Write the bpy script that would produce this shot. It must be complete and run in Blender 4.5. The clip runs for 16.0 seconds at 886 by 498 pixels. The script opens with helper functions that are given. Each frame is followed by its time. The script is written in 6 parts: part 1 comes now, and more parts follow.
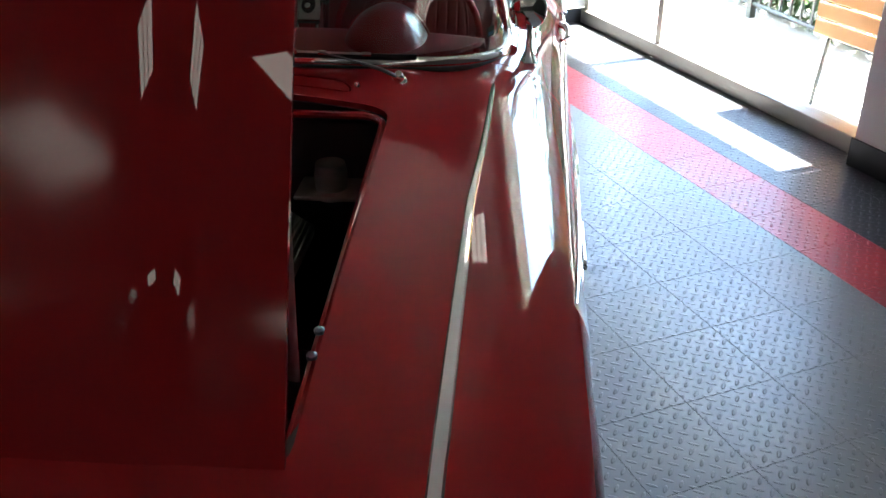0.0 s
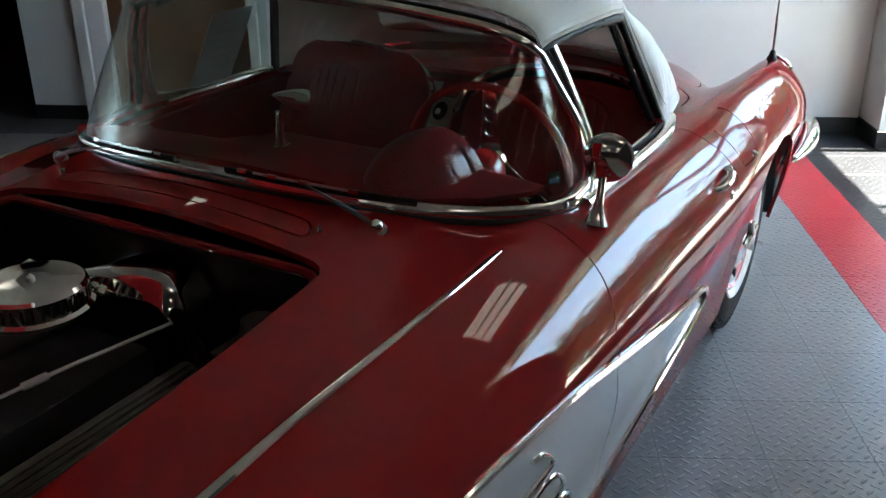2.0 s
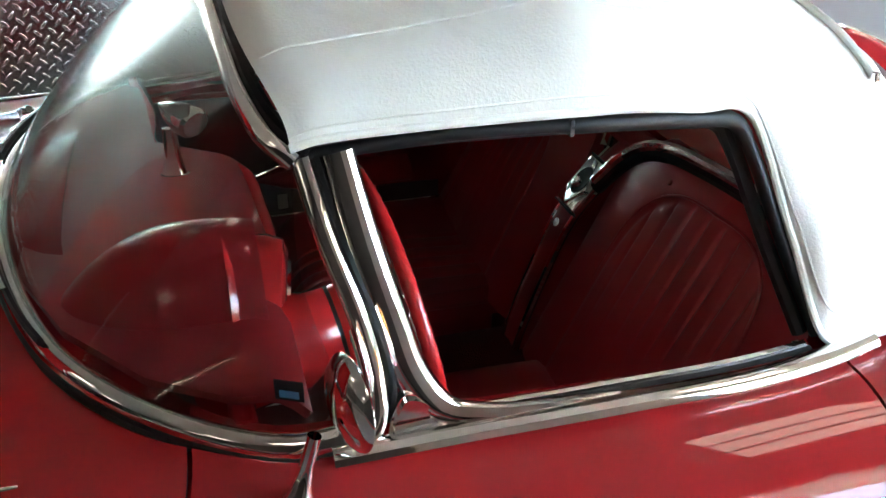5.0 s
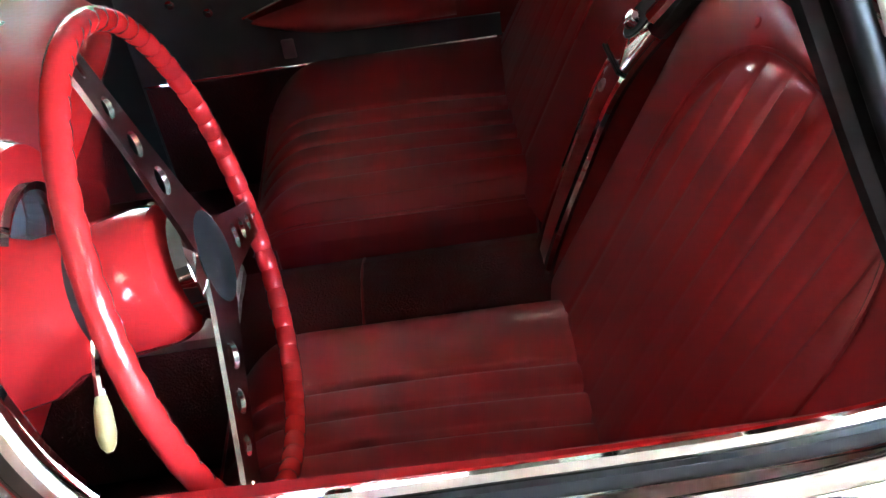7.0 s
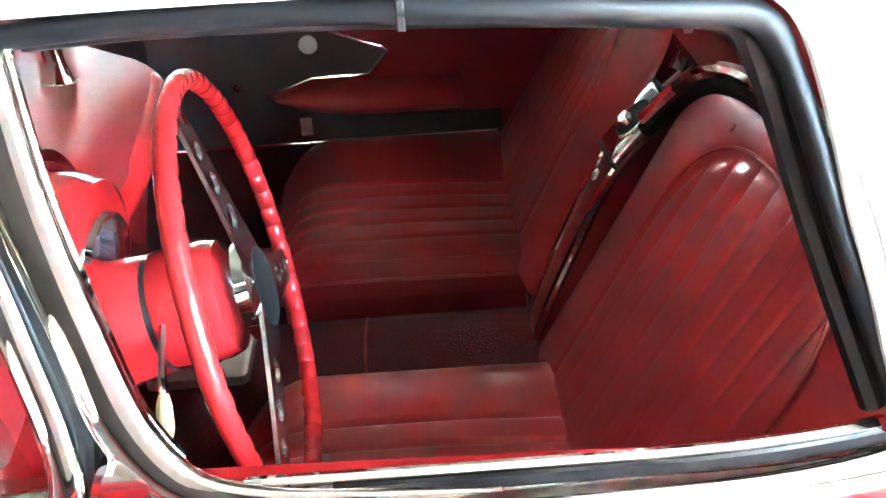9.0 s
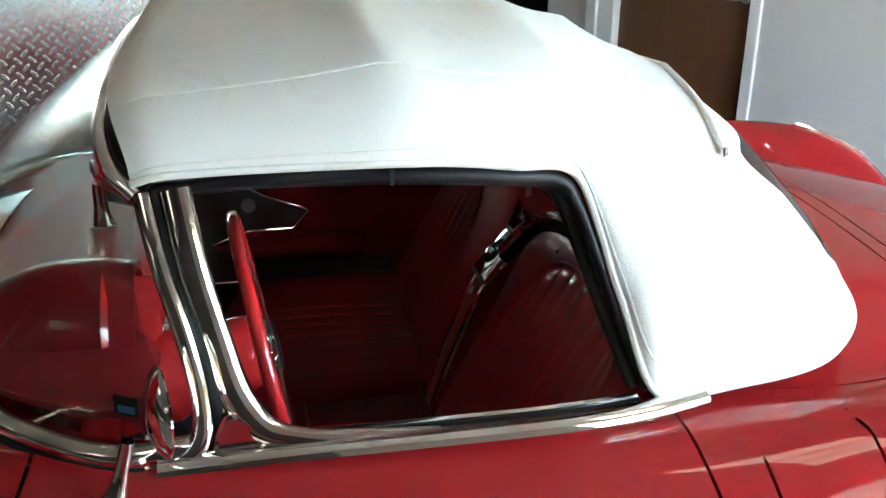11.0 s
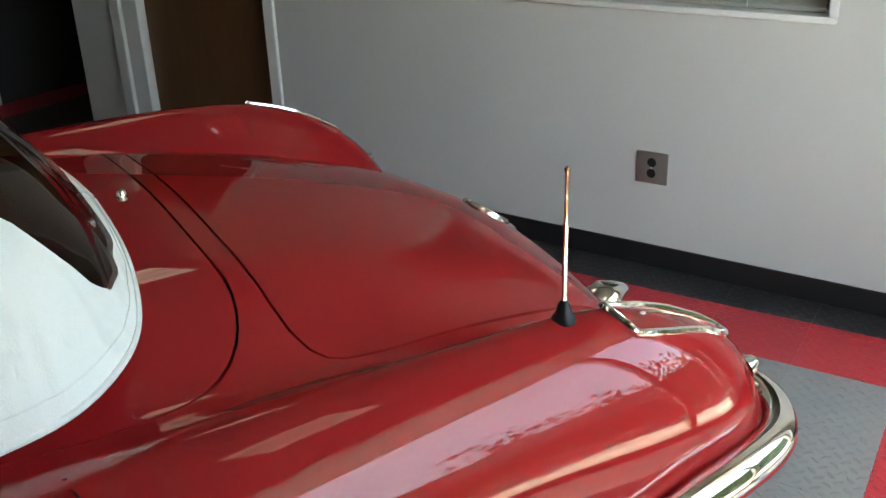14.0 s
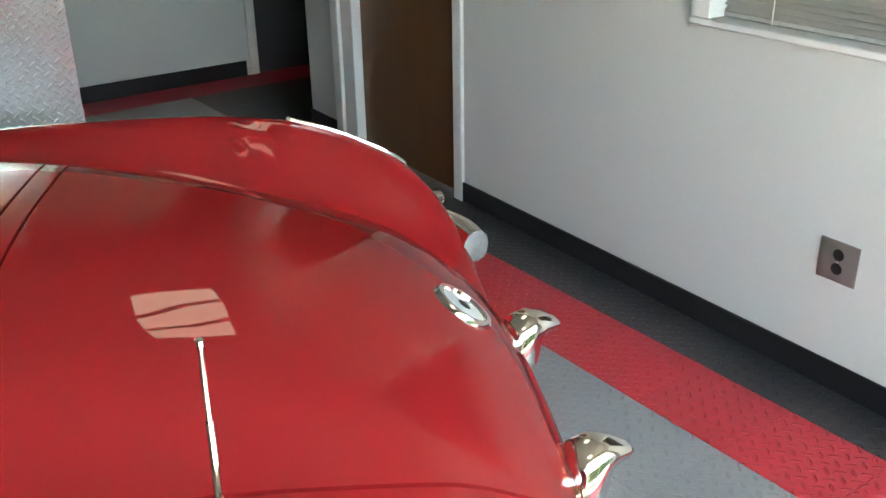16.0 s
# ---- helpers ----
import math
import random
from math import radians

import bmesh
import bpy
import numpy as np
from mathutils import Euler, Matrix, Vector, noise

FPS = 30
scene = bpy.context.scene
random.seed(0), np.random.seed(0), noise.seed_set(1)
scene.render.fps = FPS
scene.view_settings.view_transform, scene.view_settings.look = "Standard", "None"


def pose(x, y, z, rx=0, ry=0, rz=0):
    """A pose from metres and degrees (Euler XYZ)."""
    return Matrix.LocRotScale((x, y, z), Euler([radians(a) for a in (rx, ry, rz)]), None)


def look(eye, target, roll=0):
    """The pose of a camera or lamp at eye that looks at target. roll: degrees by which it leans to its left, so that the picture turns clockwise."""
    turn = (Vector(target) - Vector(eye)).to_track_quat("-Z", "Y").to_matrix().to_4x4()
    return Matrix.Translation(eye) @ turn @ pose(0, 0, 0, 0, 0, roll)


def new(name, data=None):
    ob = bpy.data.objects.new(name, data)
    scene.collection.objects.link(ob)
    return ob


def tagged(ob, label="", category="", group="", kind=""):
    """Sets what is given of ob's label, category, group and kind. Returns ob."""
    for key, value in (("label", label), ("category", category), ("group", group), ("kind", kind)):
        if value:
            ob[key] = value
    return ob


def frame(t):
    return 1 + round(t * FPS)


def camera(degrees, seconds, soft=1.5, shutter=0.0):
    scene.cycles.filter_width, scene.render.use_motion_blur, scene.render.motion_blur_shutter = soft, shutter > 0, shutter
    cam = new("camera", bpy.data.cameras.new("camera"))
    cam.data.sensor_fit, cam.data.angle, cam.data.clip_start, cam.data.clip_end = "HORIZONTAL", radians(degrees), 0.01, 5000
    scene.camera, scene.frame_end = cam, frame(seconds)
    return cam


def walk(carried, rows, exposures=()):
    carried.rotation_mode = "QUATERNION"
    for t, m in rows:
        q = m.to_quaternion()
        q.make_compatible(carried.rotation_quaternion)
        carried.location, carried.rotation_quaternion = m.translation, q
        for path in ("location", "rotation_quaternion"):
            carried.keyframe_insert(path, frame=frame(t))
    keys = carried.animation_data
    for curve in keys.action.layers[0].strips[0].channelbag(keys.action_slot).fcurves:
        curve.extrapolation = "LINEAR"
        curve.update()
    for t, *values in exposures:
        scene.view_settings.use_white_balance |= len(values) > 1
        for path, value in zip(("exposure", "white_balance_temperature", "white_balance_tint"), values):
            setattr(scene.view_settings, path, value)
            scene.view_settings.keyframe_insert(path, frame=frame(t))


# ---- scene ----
cam = camera(50.0, 16.0)
PATH = [
    (0, (0.762, -1.374, 1.660), (0.610, 0.384, 0.718), 0.0),
    (0.5, (0.945, -1.285, 1.661), (0.618, 0.501, 0.822), -1.9),
    (1, (1.109, -1.040, 1.679), (0.704, 0.752, 0.888), 0.6),
    (1.5, (1.282, -0.796, 1.653), (0.654, 0.924, 0.849), -0.3),
    (2, (1.433, -0.567, 1.655), (0.526, 1.018, 0.840), -0.5),
    (2.5, (1.483, -0.283, 1.637), (0.433, 1.231, 0.859), 0.5),
    (3, (1.526, 0.001, 1.643), (0.375, 1.415, 0.820), -0.1),
    (3.5, (1.641, 0.278, 1.644), (0.310, 1.515, 0.808), 1.8),
    (6, (1.349, 1.577, 1.503), (-0.319, 1.660, 0.401), -5.2),
    (6.5, (1.164, 1.635, 1.413), (-0.433, 1.638, 0.209), -7.1),
    (7, (1.063, 1.664, 1.358), (-0.517, 1.634, 0.132), -8.9),
    (7.5, (1.034, 1.661, 1.340), (-0.554, 1.609, 0.126), -7.4),
    (8, (1.045, 1.651, 1.352), (-0.567, 1.657, 0.169), -4.9),
    (8.5, (1.116, 1.631, 1.377), (-0.539, 1.661, 0.255), -4.2),
    (9, (1.202, 1.613, 1.407), (-0.489, 1.665, 0.341), -3.2),
    (9.5, (1.302, 1.603, 1.458), (-0.419, 1.643, 0.440), -2.4),
    (12, (1.988, 1.364, 1.619), (0.212, 2.016, 0.972), -0.8),
    (12.5, (2.005, 1.569, 1.614), (0.288, 2.309, 0.905), -1.7),
    (13, (2.016, 1.757, 1.600), (0.356, 2.558, 0.823), -2.3),
    (13.5, (1.921, 1.959, 1.585), (0.336, 2.879, 0.785), -1.9),
    (14, (1.785, 2.152, 1.577), (0.224, 3.101, 0.762), -1.9),
    (14.5, (1.764, 2.402, 1.555), (0.070, 3.136, 0.785), -3.4),
    (15, (1.741, 2.646, 1.557), (0.001, 3.226, 0.760), -1.8),
    (15.5, (1.658, 2.860, 1.548), (-0.124, 3.321, 0.766), -0.2),
    (16, (1.542, 3.080, 1.545), (-0.256, 3.367, 0.717), -1.0),
]
EXPOSURE = [(0.0, 5.10, 6200, 8), (0.5, 4.80, 6200, 8), (1.0, 4.40, 6200, 7), (1.5, 4.20, 6400, 5), (2.0, 4.25, 6600, 5), (2.5, 4.70, 6900, 6), (3.5, 5.35, 7200, 9), (5.8, 5.50, 6700, 11), (6.5, 6.00, 6600, 9), (7.0, 7.00, 6600, 8), (7.5, 7.60, 6600, 6), (8.5, 8.00, 6700, 5), (9.5, 7.30, 6600, 8), (11.0, 5.30, 7000, 7), (12.0, 4.15, 7600, 4), (13.0, 3.75, 7700, 4),
            (14.0, 3.85, 7700, 5), (15.0, 4.30, 7700, 5), (16.0, 4.70, 7700, 5)]
walk(cam, [(t, look(e, g, r)) for t, e, g, r in PATH], EXPOSURE)

# ---- light ----
ROOM = radians(26.8)
RM = Matrix.Rotation(ROOM, 4, "Z")


def room(u, v, z=0.0):
    """Room coordinates (u along the back wall, v towards it) to the world."""
    return RM @ Vector((u, v, z))


SUN_DIR = (RM @ Vector((-0.504, 0.0, -0.863))).normalized()
world = bpy.data.worlds.new("daylight")
scene.world = world
world.use_nodes = True
wn = world.node_tree
sky = wn.nodes.new("ShaderNodeTexSky")
sky.sky_type = "NISHITA"
sky.sun_disc = False
sky.sun_elevation = math.asin(-SUN_DIR.z)
sky.sun_rotation = math.atan2(-SUN_DIR.x, -SUN_DIR.y)
bg = wn.nodes["Background"]
bg.inputs["Strength"].default_value = 0.15
wn.links.new(sky.outputs["Color"], bg.inputs["Color"])
sun_data = bpy.data.lights.new("sun", "SUN")
sun_data.energy, sun_data.angle, sun_data.color = 5.0, radians(0.5), (1.0, 0.95, 0.88)
sun_lamp = new("sun", sun_data)
sun_lamp.rotation_euler = SUN_DIR.to_track_quat("-Z", "Y").to_euler()

# ---- materials ----
def material(name, color, rough=0.5, metal=0.0, coat=0.0, spec=0.5, noise_amt=0.0, noise_scale=8.0, bump=0.0, bump_scale=60.0, trans=0.0, coat_rough=0.03):
    m = bpy.data.materials.new(name)
    m.use_nodes = True
    nt = m.node_tree
    b = nt.nodes["Principled BSDF"]
    b.inputs["Base Color"].default_value = (*color, 1)
    b.inputs["Roughness"].default_value = rough
    b.inputs["Metallic"].default_value = metal
    b.inputs["Coat Weight"].default_value = coat
    b.inputs["Coat Roughness"].default_value = coat_rough
    b.inputs["Specular IOR Level"].default_value = spec
    b.inputs["Transmission Weight"].default_value = trans
    tc = nt.nodes.new("ShaderNodeTexCoord")
    if noise_amt:
        n1 = nt.nodes.new("ShaderNodeTexNoise")
        n1.inputs["Scale"].default_value = noise_scale
        n1.inputs["Detail"].default_value = 6
        nt.links.new(tc.outputs["Object"], n1.inputs["Vector"])
        mix = nt.nodes.new("ShaderNodeMix")
        mix.data_type = "RGBA"
        mix.inputs["A"].default_value = (*[c * (1 - noise_amt) for c in color], 1)
        mix.inputs["B"].default_value = (*[min(1, c * (1 + noise_amt)) for c in color], 1)
        nt.links.new(n1.outputs["Fac"], mix.inputs["Factor"])
        nt.links.new(mix.outputs["Result"], b.inputs["Base Color"])
        mr = nt.nodes.new("ShaderNodeMapRange")
        mr.inputs["To Min"].default_value = max(0.0, rough * (1 - noise_amt))
        mr.inputs["To Max"].default_value = min(1.0, rough * (1 + noise_amt))
        nt.links.new(n1.outputs["Fac"], mr.inputs["Value"])
        nt.links.new(mr.outputs["Result"], b.inputs["Roughness"])
    if bump:
        n2 = nt.nodes.new("ShaderNodeTexNoise")
        n2.inputs["Scale"].default_value = bump_scale
        n2.inputs["Detail"].default_value = 4
        nt.links.new(tc.outputs["Object"], n2.inputs["Vector"])
        bp = nt.nodes.new("ShaderNodeBump")
        bp.inputs["Strength"].default_value = bump
        bp.inputs["Distance"].default_value = 0.004
        nt.links.new(n2.outputs["Fac"], bp.inputs["Height"])
        nt.links.new(bp.outputs["Normal"], b.inputs["Normal"])
    return m


PAINT = material("red_paint", (0.28, 0.013, 0.015), 0.5, coat=0.8, spec=0.0, noise_amt=0.03, noise_scale=3, coat_rough=0.015)
CREAM = material("white_paint", (0.62, 0.66, 0.66), 0.35, coat=0.8, noise_amt=0.03)
CHROME = material("chrome", (0.84, 0.84, 0.82), 0.045, metal=1.0, noise_amt=0.12, noise_scale=14)
STEEL = material("brushed_steel", (0.66, 0.66, 0.67), 0.38, metal=1.0, noise_amt=0.2, noise_scale=30)
SPOKESTEEL = material("polished_steel", (0.66, 0.67, 0.69), 0.24, metal=1.0, noise_amt=0.04, noise_scale=40)
RUBBER = material("rubber", (0.007, 0.007, 0.008), 0.5, spec=0.3, noise_amt=0.25, noise_scale=20)
TYRE = material("tyre_rubber", (0.018, 0.018, 0.019), 0.75, spec=0.25, noise_amt=0.3, noise_scale=14)
WHITEWALL = material("whitewall", (0.75, 0.75, 0.73), 0.6, noise_amt=0.06)
CANVAS = material("white_canvas", (0.86, 0.89, 0.85), 0.75, noise_amt=0.06, noise_scale=5, bump=0.25, bump_scale=260)
LEATHER = material("red_vinyl", (0.32, 0.014, 0.020), 0.36, spec=0.45, coat=0.5, coat_rough=0.15, noise_amt=0.05, noise_scale=3, bump=0.05, bump_scale=220)
REDPLASTIC = material("red_enamel", (0.52, 0.02, 0.022), 0.22, coat=0.5, noise_amt=0.05)
DASHGLOSS = material("glossy_dash_vinyl", (0.24, 0.011, 0.014), 0.32, spec=0.2, coat=0.4, coat_rough=0.08, noise_amt=0.06, noise_scale=9, bump=0.05, bump_scale=160)
DASHRED = material("dash_vinyl", (0.30, 0.014, 0.018), 0.42, noise_amt=0.1, noise_scale=12, bump=0.1, bump_scale=160)
CARPET = material("dark_red_carpet", (0.11, 0.010, 0.012), 0.95, noise_amt=0.4, noise_scale=60, bump=0.8, bump_scale=300)
BLACK = material("black_satin", (0.012, 0.012, 0.014), 0.45, noise_amt=0.2)
PANELDARK = material("dark_panel", (0.13, 0.125, 0.14), 0.36, metal=0.5, noise_amt=0.35, noise_scale=12)
# cast aluminium with the engine bay's dimness put into its colour
ALUDARK = material("dimmed_aluminium", (0.15, 0.145, 0.13), 0.5, metal=0.7, noise_amt=0.4, noise_scale=22)
ENGINE = material("engine_black", (0.02, 0.02, 0.022), 0.6, noise_amt=0.5, noise_scale=14)
ALU = material("cast_aluminium", (0.42, 0.41, 0.38), 0.42, metal=1.0, noise_amt=0.3, noise_scale=20)
IVORY = material("ivory_plastic", (0.62, 0.50, 0.25), 0.3, noise_amt=0.06)
WALLPAINT = material("wall_paint", (0.55, 0.555, 0.54), 0.7, noise_amt=0.035, noise_scale=2.5, bump=0.06, bump_scale=120)
BASEBLACK = material("black_baseboard", (0.012, 0.012, 0.013), 0.4, noise_amt=0.3, noise_scale=6)
TRIMWHITE = material("white_trim", (0.72, 0.72, 0.71), 0.4, noise_amt=0.04)
WOOD = material("brown_door_wood", (0.11, 0.05, 0.022), 0.4, noise_amt=0.25, noise_scale=5)
CEIL = material("ceiling_paint", (0.42, 0.42, 0.41), 0.9, noise_amt=0.05, noise_scale=1.2)
# made-up dark colour for unseen walls, keeps bounced light off the hood
ENDWALL = material("bounce_cutting_dark", (0.10, 0.10, 0.105), 0.75, noise_amt=0.06, noise_scale=2.0, bump=0.06, bump_scale=120)
GREYTILE = material("grey_tile", (0.17, 0.18, 0.185), 0.36, noise_amt=0.12, noise_scale=4)
REDTILE = material("red_tile", (0.36, 0.02, 0.028), 0.36, noise_amt=0.1, noise_scale=4)
BLACKTILE = material("black_tile", (0.018, 0.019, 0.02), 0.36, noise_amt=0.2, noise_scale=4)
ALUFRAME = material("window_aluminium", (0.40, 0.38, 0.33), 0.4, metal=0.8, noise_amt=0.12)
LAMPRED = material("red_lens", (0.22, 0.004, 0.006), 0.25, coat=0.8, spec=0.3, noise_amt=0.25, noise_scale=14)
CONCRETE = material("concrete", (0.50, 0.47, 0.43), 0.9, noise_amt=0.15, noise_scale=3)
PLATEWHITE = material("outlet_plate", (0.30, 0.28, 0.26), 0.3, metal=0.6, noise_amt=0.05)


def glass(name, tint=(1, 1, 1)):
    m = bpy.data.materials.new(name)
    m.use_nodes = True
    nt = m.node_tree
    nt.nodes.remove(nt.nodes["Principled BSDF"])
    tr = nt.nodes.new("ShaderNodeBsdfTransparent")
    tr.inputs["Color"].default_value = (*tint, 1)
    gl = nt.nodes.new("ShaderNodeBsdfGlossy")
    gl.inputs["Roughness"].default_value = 0.01
    lw = nt.nodes.new("ShaderNodeLayerWeight")
    lw.inputs["Blend"].default_value = 0.5
    pw = nt.nodes.new("ShaderNodeMath")
    pw.operation = "POWER"
    pw.inputs[1].default_value = 4.5
    fr = nt.nodes.new("ShaderNodeMath")
    fr.operation = "MULTIPLY_ADD"
    fr.inputs[1].default_value, fr.inputs[2].default_value = 0.85, 0.035
    nt.links.new(lw.outputs["Facing"], pw.inputs[0])
    nt.links.new(pw.outputs[0], fr.inputs[0])
    mx = nt.nodes.new("ShaderNodeMixShader")
    nt.links.new(fr.outputs[0], mx.inputs["Fac"])
    nt.links.new(tr.outputs["BSDF"], mx.inputs[1])
    nt.links.new(gl.outputs["BSDF"], mx.inputs[2])
    nt.links.new(mx.outputs["Shader"], nt.nodes["Material Output"].inputs["Surface"])
    return m


GLASS = glass("clear_glass", (0.96, 0.98, 0.97))
PLASTICWIN = glass("smoky_plastic", (0.5, 0.45, 0.42))
SCREEN = glass("windshield_glass", (0.86, 0.9, 0.88))

# faint grey smudges on the canvas, and daylight that seeps through it
_nt = CANVAS.node_tree
_sn = _nt.nodes.new("ShaderNodeTexNoise")
_sn.inputs["Scale"].default_value, _sn.inputs["Detail"].default_value, _sn.inputs["Distortion"].default_value = 7.0, 5.0, 0.6
_sr = _nt.nodes.new("ShaderNodeMapRange")
_sr.inputs["From Min"].default_value, _sr.inputs["From Max"].default_value = 0.60, 0.78
_sr.inputs["To Min"].default_value, _sr.inputs["To Max"].default_value = 0.0, 0.32
_sm = _nt.nodes.new("ShaderNodeMix")
_sm.data_type = "RGBA"
_sm.inputs["B"].default_value = (0.42, 0.42, 0.38, 1)
_old = _nt.nodes["Principled BSDF"].inputs["Base Color"].links[0].from_socket
_nt.links.new(_nt.nodes["Texture Coordinate"].outputs["Object"], _sn.inputs["Vector"])
_nt.links.new(_sn.outputs["Fac"], _sr.inputs["Value"])
_nt.links.new(_sr.outputs["Result"], _sm.inputs["Factor"])
_nt.links.new(_old, _sm.inputs["A"])
_nt.links.new(_sm.outputs["Result"], _nt.nodes["Principled BSDF"].inputs["Base Color"])
_tl = _nt.nodes.new("ShaderNodeBsdfTranslucent")
_tl.inputs["Color"].default_value = (0.80, 0.80, 0.72, 1)
_ms = _nt.nodes.new("ShaderNodeMixShader")
_ms.inputs["Fac"].default_value = 0.08
_nt.links.new(_nt.nodes["Principled BSDF"].outputs["BSDF"], _ms.inputs[1])
_nt.links.new(_tl.outputs["BSDF"], _ms.inputs[2])
_nt.links.new(_ms.outputs["Shader"], _nt.nodes["Material Output"].inputs["Surface"])

# ---- building helpers ----
def finish(me, smooth=40):
    if smooth:
        me.shade_smooth()
        me.set_sharp_from_angle(angle=radians(smooth))
    return me


def mesh_of(bm, name, smooth=40):
    bmesh.ops.recalc_face_normals(bm, faces=bm.faces)
    me = bpy.data.meshes.new(name)
    bm.to_mesh(me)
    bm.free()
    return finish(me, smooth)


def thing(name, label, category, group="", kind="", at=(0, 0, 0), turn=0.0):
    ob = new(name)
    ob.location = at
    ob.rotation_euler = (0, 0, turn)
    return tagged(ob, label, category, group, kind)


def part(name, bm, mat, parent=None, label="", smooth=40):
    me = bm if isinstance(bm, bpy.types.Mesh) else mesh_of(bm, name, smooth)
    if not me.materials:
        me.materials.append(mat)
    ob = new(name, me)
    if parent:
        ob.parent = parent
    if label:
        tagged(ob, label)
    return ob


def box(bm, x0, x1, y0, y1, z0, z1, bevel=0.0, seg=2, m=None):
    vs = [bm.verts.new((x, y, z)) for x in (x0, x1) for y in (y0, y1) for z in (z0, z1)]
    fs = [bm.faces.new([vs[i] for i in q]) for q in ((0, 1, 3, 2), (4, 6, 7, 5), (0, 4, 5, 1), (2, 3, 7, 6), (0, 2, 6, 4), (1, 5, 7, 3))]
    if bevel:
        es = list({e for f in fs for e in f.edges})
        r = bmesh.ops.bevel(bm, geom=es, offset=bevel, segments=seg, profile=0.5, affect="EDGES")
        vs = list({v for f in r["faces"] for v in f.verts} | {v for v in vs if v.is_valid})
    if m:
        bmesh.ops.transform(bm, matrix=m, verts=vs)
    return bm


def boxm(x0, x1, y0, y1, z0, z1, bevel=0.0, seg=2, m=None):
    return box(bmesh.new(), x0, x1, y0, y1, z0, z1, bevel, seg, m)


def tube(bm, pts, r, sides=10, closed=False, flat=1.0, up=(0, 0, 1)):
    """A round (or flattened) bar along points; r may be a number or one per point."""
    pts = [Vector(p) for p in pts]
    n = len(pts)
    rs = r if isinstance(r, (list, tuple)) else [r] * n
    rings = []
    upv = Vector(up)
    for i, p in enumerate(pts):
        a = pts[(i - 1) % n] if closed or i else p
        b = pts[(i + 1) % n] if closed or i < n - 1 else p
        d = (b - a).normalized()
        s = d.cross(upv)
        if s.length < 1e-4:
            s = d.cross(Vector((1, 0, 0)))
        s.normalize()
        w = s.cross(d).normalized()
        rings.append([bm.verts.new(p + (s * math.cos(k * math.tau / sides) + w * math.sin(k * math.tau / sides) * flat) * rs[i]) for k in range(sides)])
    for i in range(n if closed else n - 1):
        A, B = rings[i], rings[(i + 1) % n]
        for k in range(sides):
            bm.faces.new((A[k], A[(k + 1) % sides], B[(k + 1) % sides], B[k]))
    if not closed:
        bm.faces.new(rings[0][::-1])
        bm.faces.new(rings[-1])
    return bm


def lathe(profile, sides=32, m=None, bm=None):
    """Turns (radius, height) pairs round z."""
    bm = bm or bmesh.new()
    rings = []
    new_v = []
    for r, h in profile:
        if r < 1e-5:
            v = bm.verts.new((0, 0, h))
            rings.append([v] * sides)
            new_v.append(v)
        else:
            ring = [bm.verts.new((r * math.cos(k * math.tau / sides), r * math.sin(k * math.tau / sides), h)) for k in range(sides)]
            rings.append(ring)
            new_v += ring
    for A, B in zip(rings, rings[1:]):
        for k in range(sides):
            q = []
            for v in (A[k], A[(k + 1) % sides], B[(k + 1) % sides], B[k]):
                if v not in q:
                    q.append(v)
            if len(q) > 2:
                bm.faces.new(q)
    if m:
        bmesh.ops.transform(bm, matrix=m, verts=new_v)
    return bm


def prism(poly, axis, lo, hi):
    """A closed prism over a 2D outline: axis 'x' takes (y, z) pairs, 'y' (x, z), 'z' (x, y)."""
    bm = bmesh.new()
    put = {"x": lambda p, h: (h, p[0], p[1]), "y": lambda p, h: (p[0], h, p[1]), "z": lambda p, h: (p[0], p[1], h)}[axis]
    A = [bm.verts.new(put(p, lo)) for p in poly]
    B = [bm.verts.new(put(p, hi)) for p in poly]
    n = len(poly)
    bm.faces.new(A)
    bm.faces.new(B)
    for i in range(n):
        bm.faces.new((A[i], A[(i + 1) % n], B[(i + 1) % n], B[i]))
    bmesh.ops.recalc_face_normals(bm, faces=bm.faces)
    return bm


def rounded(poly, r, n=5):
    """Rounds the corners of a 2D outline; r a number or one per corner."""
    out = []
    k = len(poly)
    for i, p in enumerate(poly):
        p = Vector(p)
        a, b = Vector(poly[i - 1]), Vector(poly[(i + 1) % k])
        ri = r[i] if isinstance(r, (list, tuple)) else r
        if ri < 1e-6:
            out.append(tuple(p))
            continue
        da, db = (a - p), (b - p)
        ra, rb = min(ri, da.length * 0.49), min(ri, db.length * 0.49)
        s, e = p + da.normalized() * ra, p + db.normalized() * rb
        for j in range(n + 1):
            t = j / n
            out.append(tuple(s * (1 - t) ** 2 + p * 2 * t * (1 - t) + e * t * t))
    return out


def grown(poly, d):
    """The outline pushed outwards by d."""
    k = len(poly)
    area = sum(poly[i - 1][0] * poly[i][1] - poly[i][0] * poly[i - 1][1] for i in range(k))
    sgn = 1 if area > 0 else -1
    out = []
    for i in range(k):
        a, p, b = Vector(poly[i - 1]), Vector(poly[i]), Vector(poly[(i + 1) % k])
        t = (b - a)
        if t.length < 1e-9:
            out.append(tuple(p))
            continue
        t.normalize()
        out.append((p.x + sgn * t.y * d, p.y - sgn * t.x * d))
    return out


